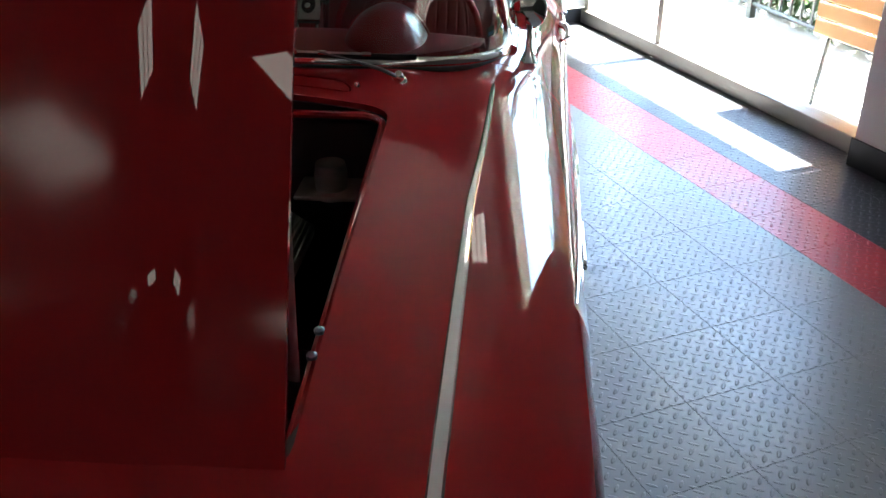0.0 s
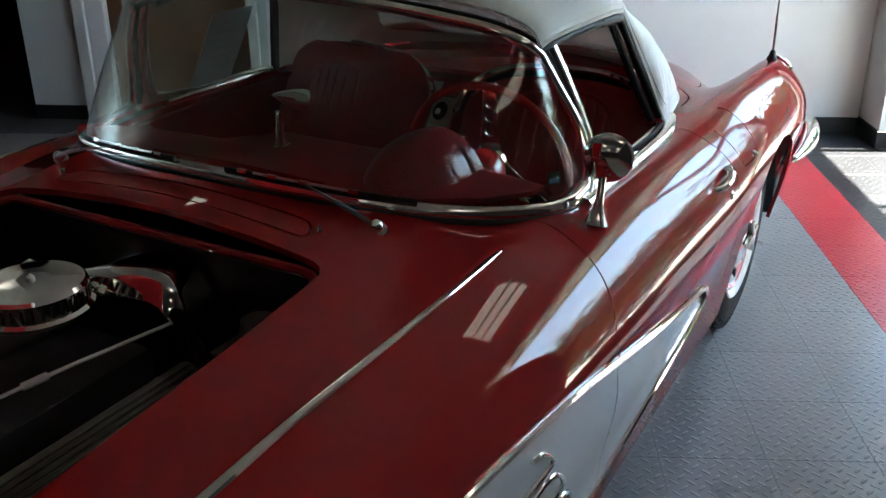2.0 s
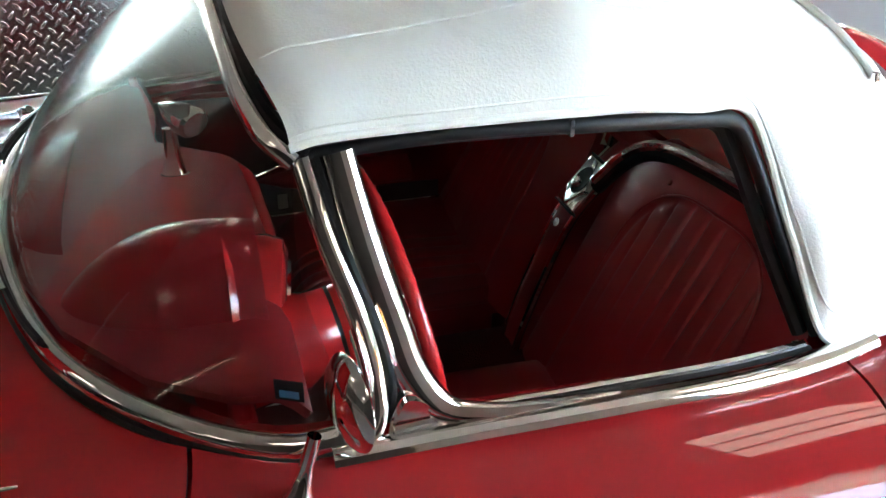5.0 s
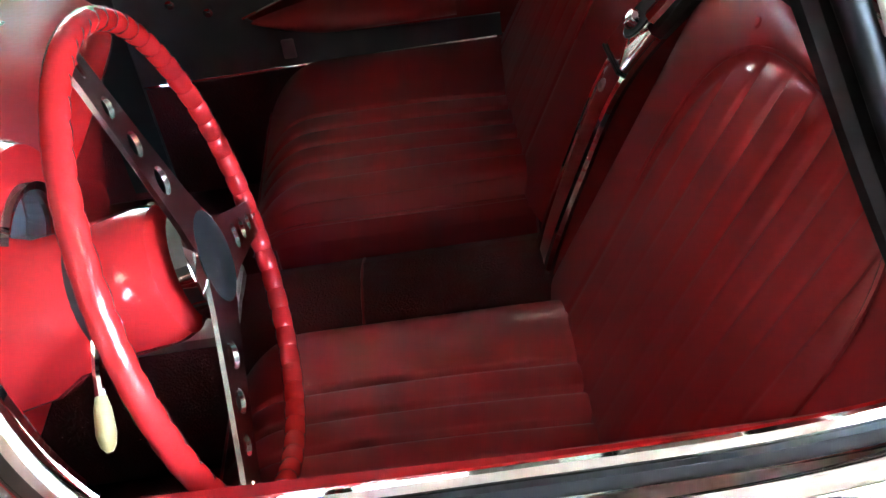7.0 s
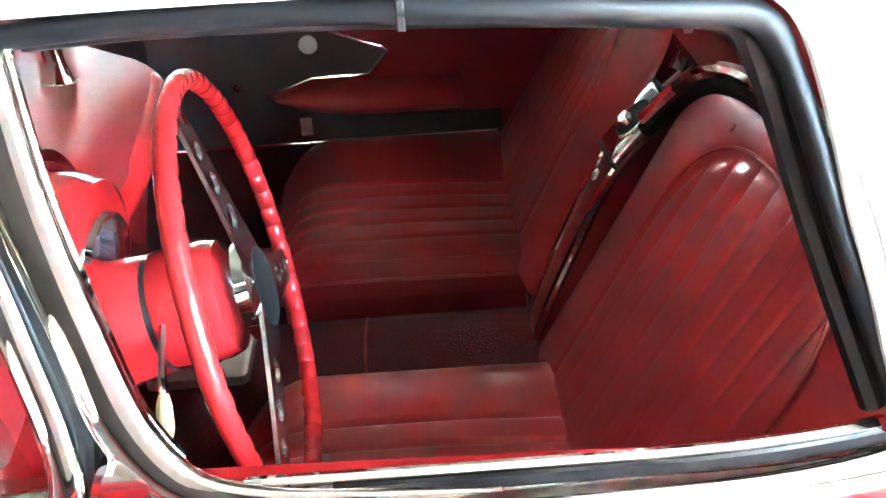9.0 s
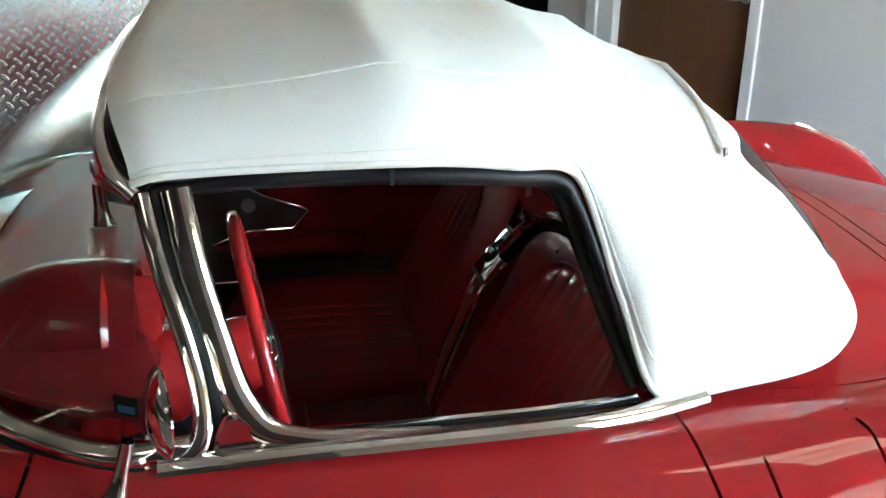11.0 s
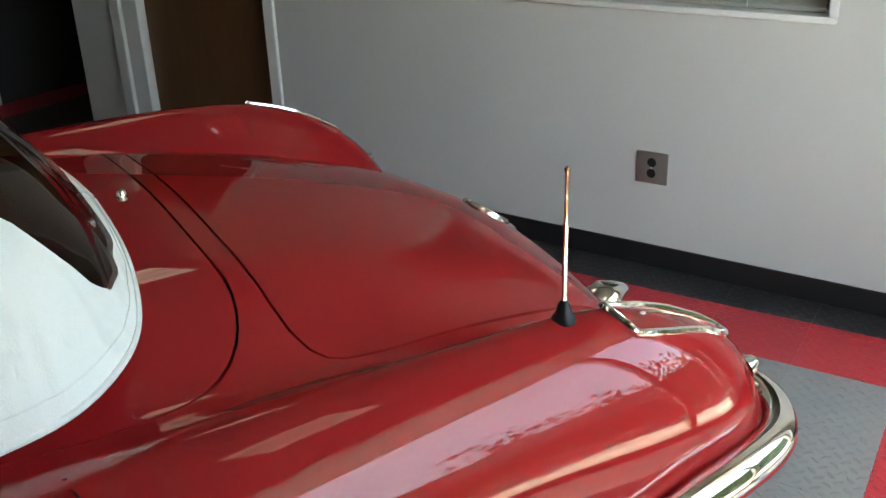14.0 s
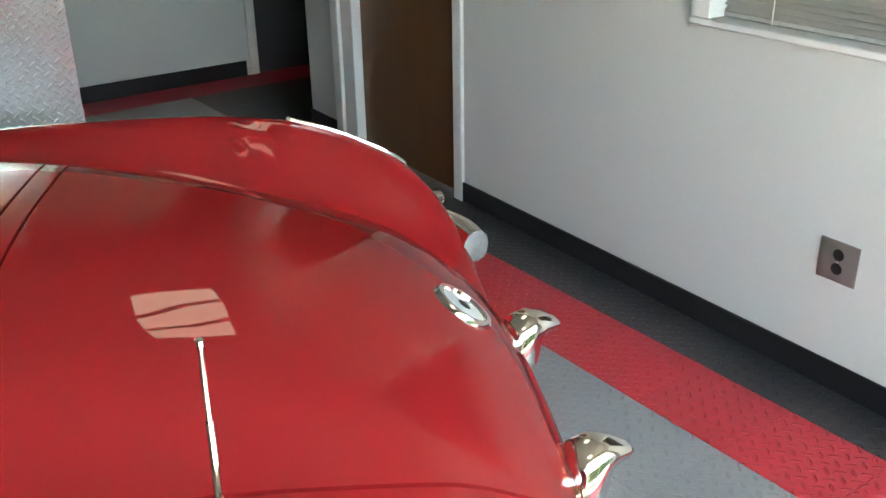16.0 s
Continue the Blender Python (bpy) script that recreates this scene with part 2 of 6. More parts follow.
def boolean(me, cutter_bm, op):
    """The mesh me with the cutter taken away ('DIFFERENCE') or kept ('INTERSECT')."""
    cme = bpy.data.meshes.new("cut")
    cutter_bm.to_mesh(cme)
    cutter_bm.free()
    a, c = bpy.data.objects.new("a", me), bpy.data.objects.new("c", cme)
    scene.collection.objects.link(a)
    scene.collection.objects.link(c)
    md = a.modifiers.new("b", "BOOLEAN")
    md.operation, md.solver, md.object = op, "EXACT", c
    dg = bpy.context.evaluated_depsgraph_get()
    dg.update()
    out = bpy.data.meshes.new_from_object(a.evaluated_get(dg))
    bpy.data.objects.remove(a)
    bpy.data.objects.remove(c)
    bpy.data.meshes.remove(cme)
    return out


def hermite(xs, ys, x):
    """Smooth curve through (xs, ys), without overshoot, at x (array)."""
    xs, ys, x = np.asarray(xs, float), np.asarray(ys, float), np.asarray(x, float)
    h = np.diff(xs)
    d = np.diff(ys) / h
    m = np.zeros(len(xs))
    m[0], m[-1] = d[0], d[-1]
    for i in range(1, len(xs) - 1):
        m[i] = 0 if d[i - 1] * d[i] <= 0 else 2 * d[i - 1] * d[i] / (d[i - 1] + d[i]) * 0.5 + 0.25 * (d[i - 1] + d[i]) if abs(d[i - 1] - d[i]) < 3 else 2 * d[i - 1] * d[i] / (d[i - 1] + d[i])
    i = np.clip(np.searchsorted(xs, x) - 1, 0, len(xs) - 2)
    t = (x - xs[i]) / h[i]
    return (2 * t**3 - 3 * t**2 + 1) * ys[i] + (t**3 - 2 * t**2 + t) * h[i] * m[i] + (-2 * t**3 + 3 * t**2) * ys[i + 1] + (t**3 - t**2) * h[i] * m[i + 1]


def catmull(P, n):
    """n points along a smooth curve through the points P (array k x 2 or 3), first and last included."""
    P = np.asarray(P, float)
    P = np.vstack([2 * P[0] - P[1], P, 2 * P[-1] - P[-2]])
    t = np.concatenate([[0], np.cumsum(np.sqrt(np.linalg.norm(np.diff(P, axis=0), axis=1)) + 1e-6)])
    arc = t[1:-1]
    out = []
    for s in np.linspace(arc[0], arc[-1], n):
        i = min(max(np.searchsorted(t, s) - 1, 1), len(P) - 3)
        p0, p1, p2, p3 = P[i - 1:i + 3]
        t0, t1, t2, t3 = t[i - 1:i + 3]
        A1 = (t1 - s) / (t1 - t0) * p0 + (s - t0) / (t1 - t0) * p1
        A2 = (t2 - s) / (t2 - t1) * p1 + (s - t1) / (t2 - t1) * p2
        A3 = (t3 - s) / (t3 - t2) * p2 + (s - t2) / (t3 - t2) * p3
        B1 = (t2 - s) / (t2 - t0) * A1 + (s - t0) / (t2 - t0) * A2
        B2 = (t3 - s) / (t3 - t1) * A2 + (s - t1) / (t3 - t1) * A3
        out.append((t2 - s) / (t2 - t1) * B1 + (s - t1) / (t2 - t1) * B2)
    return np.array(out)


def shell(P, thick, name):
    """A closed solid from a grid of points (rows x columns x 3), thickened inwards."""
    P = np.asarray(P, float)
    n, m, _ = P.shape
    du, dv = np.gradient(P, axis=0), np.gradient(P, axis=1)
    N = np.cross(du, dv)
    N /= np.linalg.norm(N, axis=2, keepdims=True) + 1e-12
    Q = P - N * thick
    verts = np.vstack([P.reshape(-1, 3), Q.reshape(-1, 3)])
    o = n * m
    faces = []
    for i in range(n - 1):
        for j in range(m - 1):
            a, b, c, d = i * m + j, (i + 1) * m + j, (i + 1) * m + j + 1, i * m + j + 1
            faces.append((a, b, c, d))
            faces.append((a + o, d + o, c + o, b + o))
    for i in range(n - 1):
        for j, s in ((0, 1), (m - 1, 0)):
            a, b = i * m + j, (i + 1) * m + j
            faces.append((a, a + o, b + o, b) if s else (b, b + o, a + o, a))
    for j in range(m - 1):
        for i, s in ((0, 0), (n - 1, 1)):
            a, b = i * m + j, i * m + j + 1
            faces.append((a, a + o, b + o, b) if s else (b, b + o, a + o, a))
    me = bpy.data.meshes.new(name)
    me.from_pydata(verts.tolist(), [], faces)
    me.update()
    return me


def tread_plate(name, color, rough, metal, cell, height, vary=0.1, coat=0.0, stain=0.15):
    """Diamond tread: short raised bars, turned by a quarter from cell to cell."""
    m = material(name, color, rough, metal=metal, coat=coat)
    nt = m.node_tree
    b = nt.nodes["Principled BSDF"]
    L = nt.links.new

    def math_node(op, a, c=None, d=None):
        n = nt.nodes.new("ShaderNodeMath")
        n.operation = op
        for k, v in enumerate((a, c, d)):
            if v is None:
                continue
            if isinstance(v, (int, float)):
                n.inputs[k].default_value = v
            else:
                L(v, n.inputs[k])
        return n.outputs[0]

    tc = nt.nodes.new("ShaderNodeTexCoord")
    geo = nt.nodes.new("ShaderNodeNewGeometry")
    sep = nt.nodes.new("ShaderNodeSeparateXYZ")
    L(tc.outputs["Object"], sep.inputs[0])
    # walls run in y and z, floors in x and y: the sum of x and z serves both
    px = math_node("ADD", sep.outputs["X"], sep.outputs["Z"])
    py = sep.outputs["Y"]
    a = math_node("DIVIDE", math_node("ADD", px, py), cell * 1.4142)
    c = math_node("DIVIDE", math_node("SUBTRACT", px, py), cell * 1.4142)
    fa, fc = math_node("FLOOR", a), math_node("FLOOR", c)
    par = math_node("MODULO", math_node("ABSOLUTE", math_node("ADD", fa, fc)), 2.0)
    ra = math_node("SUBTRACT", math_node("FRACT", a), 0.5)
    rc = math_node("SUBTRACT", math_node("FRACT", c), 0.5)
    # swap axes by parity
    q = math_node("SUBTRACT", 1.0, par)
    lx = math_node("ADD", math_node("MULTIPLY", ra, par), math_node("MULTIPLY", rc, q))
    ly = math_node("ADD", math_node("MULTIPLY", rc, par), math_node("MULTIPLY", ra, q))
    d = math_node("SQRT", math_node("ADD", math_node("POWER", math_node("DIVIDE", lx, 0.46), 2.0), math_node("POWER", math_node("DIVIDE", ly, 0.15), 2.0)))
    mr = nt.nodes.new("ShaderNodeMapRange")
    mr.interpolation_type = "SMOOTHSTEP"
    mr.inputs["From Min"].default_value, mr.inputs["From Max"].default_value = 0.6, 1.1
    mr.inputs["To Min"].default_value, mr.inputs["To Max"].default_value = 1.0, 0.0
    L(d, mr.inputs["Value"])
    bp = nt.nodes.new("ShaderNodeBump")
    bp.inputs["Strength"].default_value = 1.0
    bp.inputs["Distance"].default_value = height
    L(mr.outputs["Result"], bp.inputs["Height"])
    L(bp.outputs["Normal"], b.inputs["Normal"])
    info = nt.nodes.new("ShaderNodeObjectInfo")
    n1 = nt.nodes.new("ShaderNodeTexNoise")
    n1.inputs["Scale"].default_value = 2.2
    n1.inputs["Detail"].default_value = 8
    L(geo.outputs["Position"], n1.inputs["Vector"])
    val = math_node("ADD", 1.0 - vary / 2 - stain / 2, math_node("ADD", math_node("MULTIPLY", info.outputs["Random"], vary), math_node("MULTIPLY", n1.outputs["Fac"], stain)))
    mul = nt.nodes.new("ShaderNodeMix")
    mul.data_type, mul.blend_type = "RGBA", "MULTIPLY"
    mul.inputs["Factor"].default_value = 1.0
    mul.inputs["A"].default_value = (*color, 1)
    comb = nt.nodes.new("ShaderNodeCombineColor")
    for k in range(3):
        L(val, comb.inputs[k])
    L(comb.outputs["Color"], mul.inputs["B"])
    L(mul.outputs["Result"], b.inputs["Base Color"])
    rr = nt.nodes.new("ShaderNodeMapRange")
    rr.inputs["To Min"].default_value, rr.inputs["To Max"].default_value = rough * 0.75, min(1.0, rough * 1.3)
    L(n1.outputs["Fac"], rr.inputs["Value"])
    L(rr.outputs["Result"], b.inputs["Roughness"])
    return m


GREYTILE = tread_plate("grey_tread_tile", (0.25, 0.265, 0.275), 0.30, 0.0, 0.034, 0.0024)
REDTILE = tread_plate("red_tread_tile", (0.50, 0.025, 0.04), 0.30, 0.0, 0.034, 0.0024)
BLACKTILE = tread_plate("black_tread_tile", (0.03, 0.031, 0.034), 0.30, 0.0, 0.034, 0.0024)
PLATE = tread_plate("diamond_plate_metal", (0.82, 0.84, 0.86), 0.20, 1.0, 0.036, 0.0022, vary=0.0, stain=0.25)


def wood_material(name, dark, light, scale):
    m = material(name, dark, 0.42, coat=0.15)
    nt = m.node_tree
    b = nt.nodes["Principled BSDF"]
    tc = nt.nodes.new("ShaderNodeTexCoord")
    mp = nt.nodes.new("ShaderNodeMapping")
    mp.inputs["Scale"].default_value = scale
    n = nt.nodes.new("ShaderNodeTexNoise")
    n.inputs["Scale"].default_value, n.inputs["Detail"].default_value = 6, 8
    n.inputs["Distortion"].default_value = 0.15
    mix = nt.nodes.new("ShaderNodeMix")
    mix.data_type = "RGBA"
    mix.inputs["A"].default_value, mix.inputs["B"].default_value = (*dark, 1), (*light, 1)
    nt.links.new(tc.outputs["Object"], mp.inputs["Vector"])
    nt.links.new(mp.outputs["Vector"], n.inputs["Vector"])
    nt.links.new(n.outputs["Fac"], mix.inputs["Factor"])
    nt.links.new(mix.outputs["Result"], b.inputs["Base Color"])
    return m


WOOD = wood_material("brown_veneer", (0.085, 0.034, 0.012), (0.15, 0.066, 0.026), (6, 6, 0.5))
BENCHWOOD = wood_material("orange_bench_wood", (0.36, 0.15, 0.05), (0.55, 0.27, 0.10), (2, 12, 12))
LEAF = material("ivy_leaf", (0.055, 0.12, 0.03), 0.5, noise_amt=0.5, noise_scale=9)
PETAL = material("white_petal", (0.75, 0.75, 0.72), 0.6)
IRON = material("dark_iron", (0.06, 0.065, 0.06), 0.5, noise_amt=0.2)
# near-black colour holding the corridor's shade; also backs the blind
DARKROOM = material("unlit_dark", (0.05, 0.05, 0.055), 0.8, noise_amt=0.1)
BLIND = material("blind_slat", (0.42, 0.40, 0.36), 0.5, noise_amt=0.05)
PAPER = material("paper", (0.86, 0.90, 0.95), 0.8, noise_amt=0.02)
_pt = PAPER.node_tree
_pl = _pt.nodes.new("ShaderNodeBsdfTranslucent")
_pl.inputs["Color"].default_value = (0.80, 0.84, 0.90, 1)
_pm = _pt.nodes.new("ShaderNodeMixShader")
_pm.inputs["Fac"].default_value = 0.5
_pt.links.new(_pt.nodes["Principled BSDF"].outputs["BSDF"], _pm.inputs[1])
_pt.links.new(_pl.outputs["BSDF"], _pm.inputs[2])
_pt.links.new(_pm.outputs["Shader"], _pt.nodes["Material Output"].inputs["Surface"])
INK = material("ink", (0.60, 0.62, 0.67), 0.8)
LIGHTPANEL = material("lit_diffuser", (0.8, 0.8, 0.78), 0.6)
LIGHTPANEL.node_tree.nodes["Principled BSDF"].inputs["Emission Color"].default_value = (1.0, 0.9, 0.78, 1)
LIGHTPANEL.node_tree.nodes["Principled BSDF"].inputs["Emission Strength"].default_value = 0.15
STICKBLUE = material("sticker_blue", (0.10, 0.30, 0.62), 0.6)
GAUGE = material("gauge_glass", (0.06, 0.065, 0.075), 0.08, coat=1.0)

# ---- the room ----
W_BACK, W_WIN, W_LEFT, W_FRONT, H_CEIL = 4.354, 3.33, -3.05, -8.5, 2.75


RB = RM @ Matrix.Translation((1.5, W_BACK, 0)) @ Matrix.Rotation(radians(-2.19), 4, "Z") @ Matrix.Translation((-1.5, -W_BACK, 0))


def fixed(name, bm, mat, label, category, parent=None, smooth=0, frame_=RM):
    o = part(name, bm, mat, parent, "", smooth)
    if parent is None:
        o.matrix_world = frame_
        tagged(o, label, category, kind="structure")
    return o


def slab(bm, *boxes):
    for b in boxes:
        box(bm, *b)
    return bm


# back wall: corridor opening, door, blind window
fixed("wall_back", slab(bmesh.new(),
      (-1.80, -1.38, W_BACK, W_BACK + 0.14, 0, H_CEIL), (-1.38, -0.345, W_BACK, W_BACK + 0.14, 2.08, H_CEIL), (-3.20, -1.80, W_BACK + 0.25, W_BACK + 0.37, 2.1, H_CEIL),
      (-0.345, 0.922, W_BACK, W_BACK + 0.14, 0, H_CEIL), (0.922, 2.02, W_BACK, W_BACK + 0.14, 0, 0.985), (0.922, 2.02, W_BACK, W_BACK + 0.14, 2.1, H_CEIL),
      (2.02, 3.155, W_BACK, W_BACK + 0.14, 0, H_CEIL), (-1.80, -1.68, W_BACK + 0.14, W_BACK + 0.37, 0, H_CEIL)), WALLPAINT, "white painted wall with a door and a blind-covered window", "wall", frame_=RB)
fixed("wall_left", slab(bmesh.new(), (W_LEFT - 0.14, W_LEFT, W_FRONT, 4.70, 0, H_CEIL)), WALLPAINT, "white painted side wall", "wall")
# closes the room out of view; dark so the hood gets less bounce
fixed("wall_front", slab(bmesh.new(), (W_LEFT - 0.14, W_WIN + 0.1, W_FRONT - 0.14, W_FRONT, 0, H_CEIL)), ENDWALL, "unseen end wall, darkened to cut bounced light", "wall")
fixed("wall_column", slab(bmesh.new(), (3.16, W_WIN + 0.12, 3.99, W_BACK + 0.3, 0, H_CEIL)), WALLPAINT, "white painted corner column", "wall")
fixed("wall_pier", slab(bmesh.new(), (3.19, W_WIN + 0.12, 0.2, 1.38, 0, H_CEIL)), WALLPAINT, "white painted wall beside the shop window", "wall")
# unseen stretch beyond the pier, added dark for the same reason
fixed("wall_side", slab(bmesh.new(), (3.19, W_WIN + 0.12, W_FRONT, 0.198, 0, H_CEIL)), ENDWALL, "unseen side wall, darkened to cut bounced light", "wall")
fixed("wall_window_head", slab(bmesh.new(), (W_WIN - 0.06, W_WIN + 0.12, 1.38, 3.98, 2.45, H_CEIL)), WALLPAINT, "white wall over the shop windows", "wall")
fixed("ceiling", slab(bmesh.new(), (W_LEFT - 0.14, W_WIN + 0.12, W_FRONT - 0.14, W_BACK + 0.8, H_CEIL, H_CEIL + 0.12)), CEIL, "white painted ceiling", "ceiling")
# the corridor behind the opening, its darkness put into the wall colour
fixed("wall_corridor", slab(bmesh.new(), (-3.4, -1.58, 7.0, 7.1, -0.1, H_CEIL), (-1.68, -1.58, W_BACK + 0.2, 7.0, -0.1, H_CEIL), (-3.4, -3.08, W_BACK + 0.13, 7.0, -0.1, H_CEIL), (-3.4, -1.58, W_BACK + 0.38, 7.1, H_CEIL - 0.05, H_CEIL + 0.1)), DARKROOM, "unlit corridor, its shade put into near-black walls", "wall", frame_=RB)
bb = bmesh.new()
for b in ((-0.345, 3.155, W_BACK - 0.012, W_BACK - 0.001, 0, 0.09), (-1.80, -1.455, W_BACK - 0.012, W_BACK - 0.001, 0, 0.09)):
    box(bb, *b, bevel=0.003, seg=1)
fixed("baseboard", bb, BASEBLACK, "glossy black vinyl baseboard", "baseboard", frame_=RB)
bb = bmesh.new()
for b in ((W_LEFT + 0.001, W_LEFT + 0.012, W_FRONT, 4.675, 0, 0.10),
          (3.148, 3.159, 3.98, W_BACK - 0.07, 0, 0.10), (3.148, W_WIN, 3.978, 3.989, 0, 0.10), (3.178, 3.189, W_FRONT, 1.39, 0, 0.13), (3.178, W_WIN, 1.381, 1.392, 0, 0.13)):
    box(bb, *b, bevel=0.003, seg=1)
fixed("baseboard", bb, BASEBLACK, "glossy black vinyl baseboard", "baseboard")

# diamond-plate partition beside the car
plate = fixed("wall_diamond_plate", slab(bmesh.new(), (-1.52, -1.40, W_FRONT, 3.15, 0, H_CEIL)), PLATE, "partition clad in polished diamond-plate metal sheet", "wall")

fixed("trim", boxm(W_LEFT - 0.10, W_LEFT + 0.012, 4.702, 4.765, 0, 2.1, 0.004, 1), TRIMWHITE, "white casing of the corridor opening", "trim")

# brown door with white frame
door = thing("door_1", "closed brown wood-veneer door in a white frame", "door", kind="structure")
door.matrix_world = RB
part("door_leaf", boxm(-1.262, -0.411, W_BACK + 0.03, W_BACK + 0.075, 0.008, 2.03, 0.003, 1), WOOD, door)
fr = bmesh.new()
for b in ((-1.38, -1.266, W_BACK - 0.018, W_BACK + 0.13, 0, 2.08), (-0.405, -0.345, W_BACK - 0.018, W_BACK + 0.13, 0, 2.08), (-1.266, -0.405, W_BACK - 0.018, W_BACK + 0.13, 2.036, 2.08)):
    box(fr, *b, bevel=0.004, seg=1)
part("door_frame", fr, TRIMWHITE, door, "white painted door frame")
fs = bmesh.new()
box(fs, -1.455, -1.383, W_BACK - 0.035, W_BACK - 0.001, 0, 2.15, 0.004, 1)
part("casing", fs, TRIMWHITE, door)
hd = bmesh.new()
tube(hd, [(-0.465, W_BACK + 0.03, 1.02), (-0.465, W_BACK - 0.03, 1.02), (-0.485, W_BACK - 0.04, 1.02), (-0.575, W_BACK - 0.04, 1.02)], 0.009, 8)
lathe([(0.0, 0.0), (0.027, 0.0), (0.026, 0.008), (0.0, 0.012)], 16, Matrix.Translation((-0.465, W_BACK + 0.03, 1.02)) @ Matrix.Rotation(radians(90), 4, "X"), hd)
part("door_handle", hd, STEEL, door, "steel lever handle")

# window with closed horizontal blinds
win = thing("window_1", "recessed white-framed window with lowered horizontal blinds", "window", kind="structure")
win.matrix_world = RB
wf = bmesh.new()
for b in ((0.862, 0.935, W_BACK - 0.014, W_BACK + 0.10, 0.988, 2.1), (2.02, 2.05, W_BACK - 0.006, W_BACK + 0.10, 0.988, 2.1), (0.862, 2.05, W_BACK - 0.006, W_BACK + 0.10, 2.1, 2.14)):
    box(wf, *b, bevel=0.003, seg=1)
part("window_frame", wf, TRIMWHITE, win)
part("window_sill", boxm(0.862, 2.05, W_BACK - 0.02, W_BACK + 0.10, 0.967, 0.989, 0.004, 1), TRIMWHITE, win)
slat = mesh_of(boxm(0.94, 2.0, -0.012, 0.012, -0.0006, 0.0006, m=Matrix.Rotation(radians(35), 4, "X")), "slat", 0)
slat.materials.append(BLIND)
for k in range(60):
    s = part("slat", slat, BLIND, win)
    s.location = (0, W_BACK + 0.055, 1.016 + k * 0.018)
part("bottom_rail", boxm(0.94, 2.0, W_BACK + 0.045, W_BACK + 0.067, 0.992, 1.007, 0.003, 1), BLIND, win)
cords = bmesh.new()
for cu in (1.12, 1.75):
    box(cords, cu, cu + 0.003, W_BACK + 0.035, W_BACK + 0.038, 0.992, 2.1)
part("cord", cords, TRIMWHITE, win)
# opaque dark sheet behind the slats, in place of clear glass
part("pane", boxm(0.935, 2.02, W_BACK + 0.103, W_BACK + 0.107, 0.989, 2.1), DARKROOM, win)

# outlet
outlet = thing("wall_outlet", "brushed steel outlet plate with two dark sockets on the white wall", "outlet")
outlet.matrix_world = RB @ Matrix.Translation((1.471, W_BACK - 0.001, 0.395))
part("cover_plate", boxm(-0.062, 0.062, -0.006, 0.0, -0.061, 0.061, 0.003, 2), PLATEWHITE, outlet)
for zz in (0.021, -0.021):
    so = bmesh.new()
    lathe([(0.0, 0.002), (0.014, 0.002), (0.0175, 0.0)], 20, Matrix.Translation((0, -0.0062, zz)) @ Matrix.Rotation(radians(90), 4, "X"), so)
    part("socket", so, BLACK, outlet, "dark brown socket")
sc = bmesh.new()
lathe([(0.0, 0.001), (0.003, 0.0006), (0.0035, 0.0)], 10, Matrix.Translation((0, -0.0062, 0)) @ Matrix.Rotation(radians(90), 4, "X"), sc)
part("screw", sc, STEEL, outlet)

# shop windows: aluminium frame, glass, half-lowered blind
shop = thing("window_2", "tall aluminium-framed shop window onto a sunlit patio", "window", kind="structure")
shop.matrix_world = RM


def bar(u0, u1, v0, v1, z0, z1, name="mullion"):
    return part(name, boxm(u0, u1, v0, v1, z0, z1, 0.004, 1), ALUFRAME, shop)


for v0, v1 in ((1.38, 3.98),):
    bar(W_WIN - 0.05, W_WIN + 0.07, v0, v1, 0.0, 0.085, "bottom_rail")
    bar(W_WIN - 0.02, W_WIN + 0.05, v0, v1, 2.40, 2.45, "top_rail")
for v0 in (3.925, 3.075, 1.385):
    bar(W_WIN - 0.03, W_WIN + 0.055, v0, v0 + 0.052, 0.085, 2.40)
for v0, v1 in ((3.127, 3.925), (1.437, 3.075)):
    g = part("pane", boxm(W_WIN + 0.01, W_WIN + 0.016, v0, v1, 0.085, 2.40), GLASS, shop)
    g.visible_shadow = False
bl = thing("window_blind", "half-lowered aluminium venetian blind with a dark bottom rail", "blind")
bl.matrix_world = RM
part("bottom_rail", boxm(W_WIN - 0.075, W_WIN - 0.045, 1.45, 3.07, 0.745, 0.785, 0.005, 1), IRON, bl, "dark bottom rail")
slat2 = mesh_of(boxm(-0.011, 0.011, 1.46, 3.06, -0.0006, 0.0006, m=Matrix.Rotation(radians(-28), 4, "Y")), "slat", 0)
slat2.materials.append(TRIMWHITE)
for k in range(75):
    s = part("slat", slat2, TRIMWHITE, bl)
    s.location = (W_WIN - 0.06, 0, 0.80 + k * 0.0215)

# outside
fixed("ground", boxm(W_WIN + 0.07, 60, -60, 60, -0.2, -0.02), CONCRETE, "pale sunlit concrete patio", "ground")
fixed("eave", boxm(W_WIN + 0.12, W_WIN + 1.05, -5, 6, 2.62, 2.75), CEIL, "white roof overhang over the shop windows", "roof")
fence = thing("fence", "dark metal railing in front of an ivy hedge", "fence")
fence.matrix_world = RM
fb = mesh_of(boxm(-0.008, 0.008, -0.008, 0.008, 0.06, 0.92), "bar", 0)
fb.materials.append(IRON)
FA, FB = Vector((4.35, 2.4, 0)), Vector((4.95, 9.0, 0))
for k in range(60):
    p = FA.lerp(FB, k / 59)
    o = part("bar", fb, IRON, fence)
    o.location = p
for k in range(6):
    p = FA.lerp(FB, k / 5)
    part("post", boxm(p.x - 0.025, p.x + 0.025, p.y - 0.025, p.y + 0.025, -0.02, 0.98, 0.004, 1), IRON, fence)
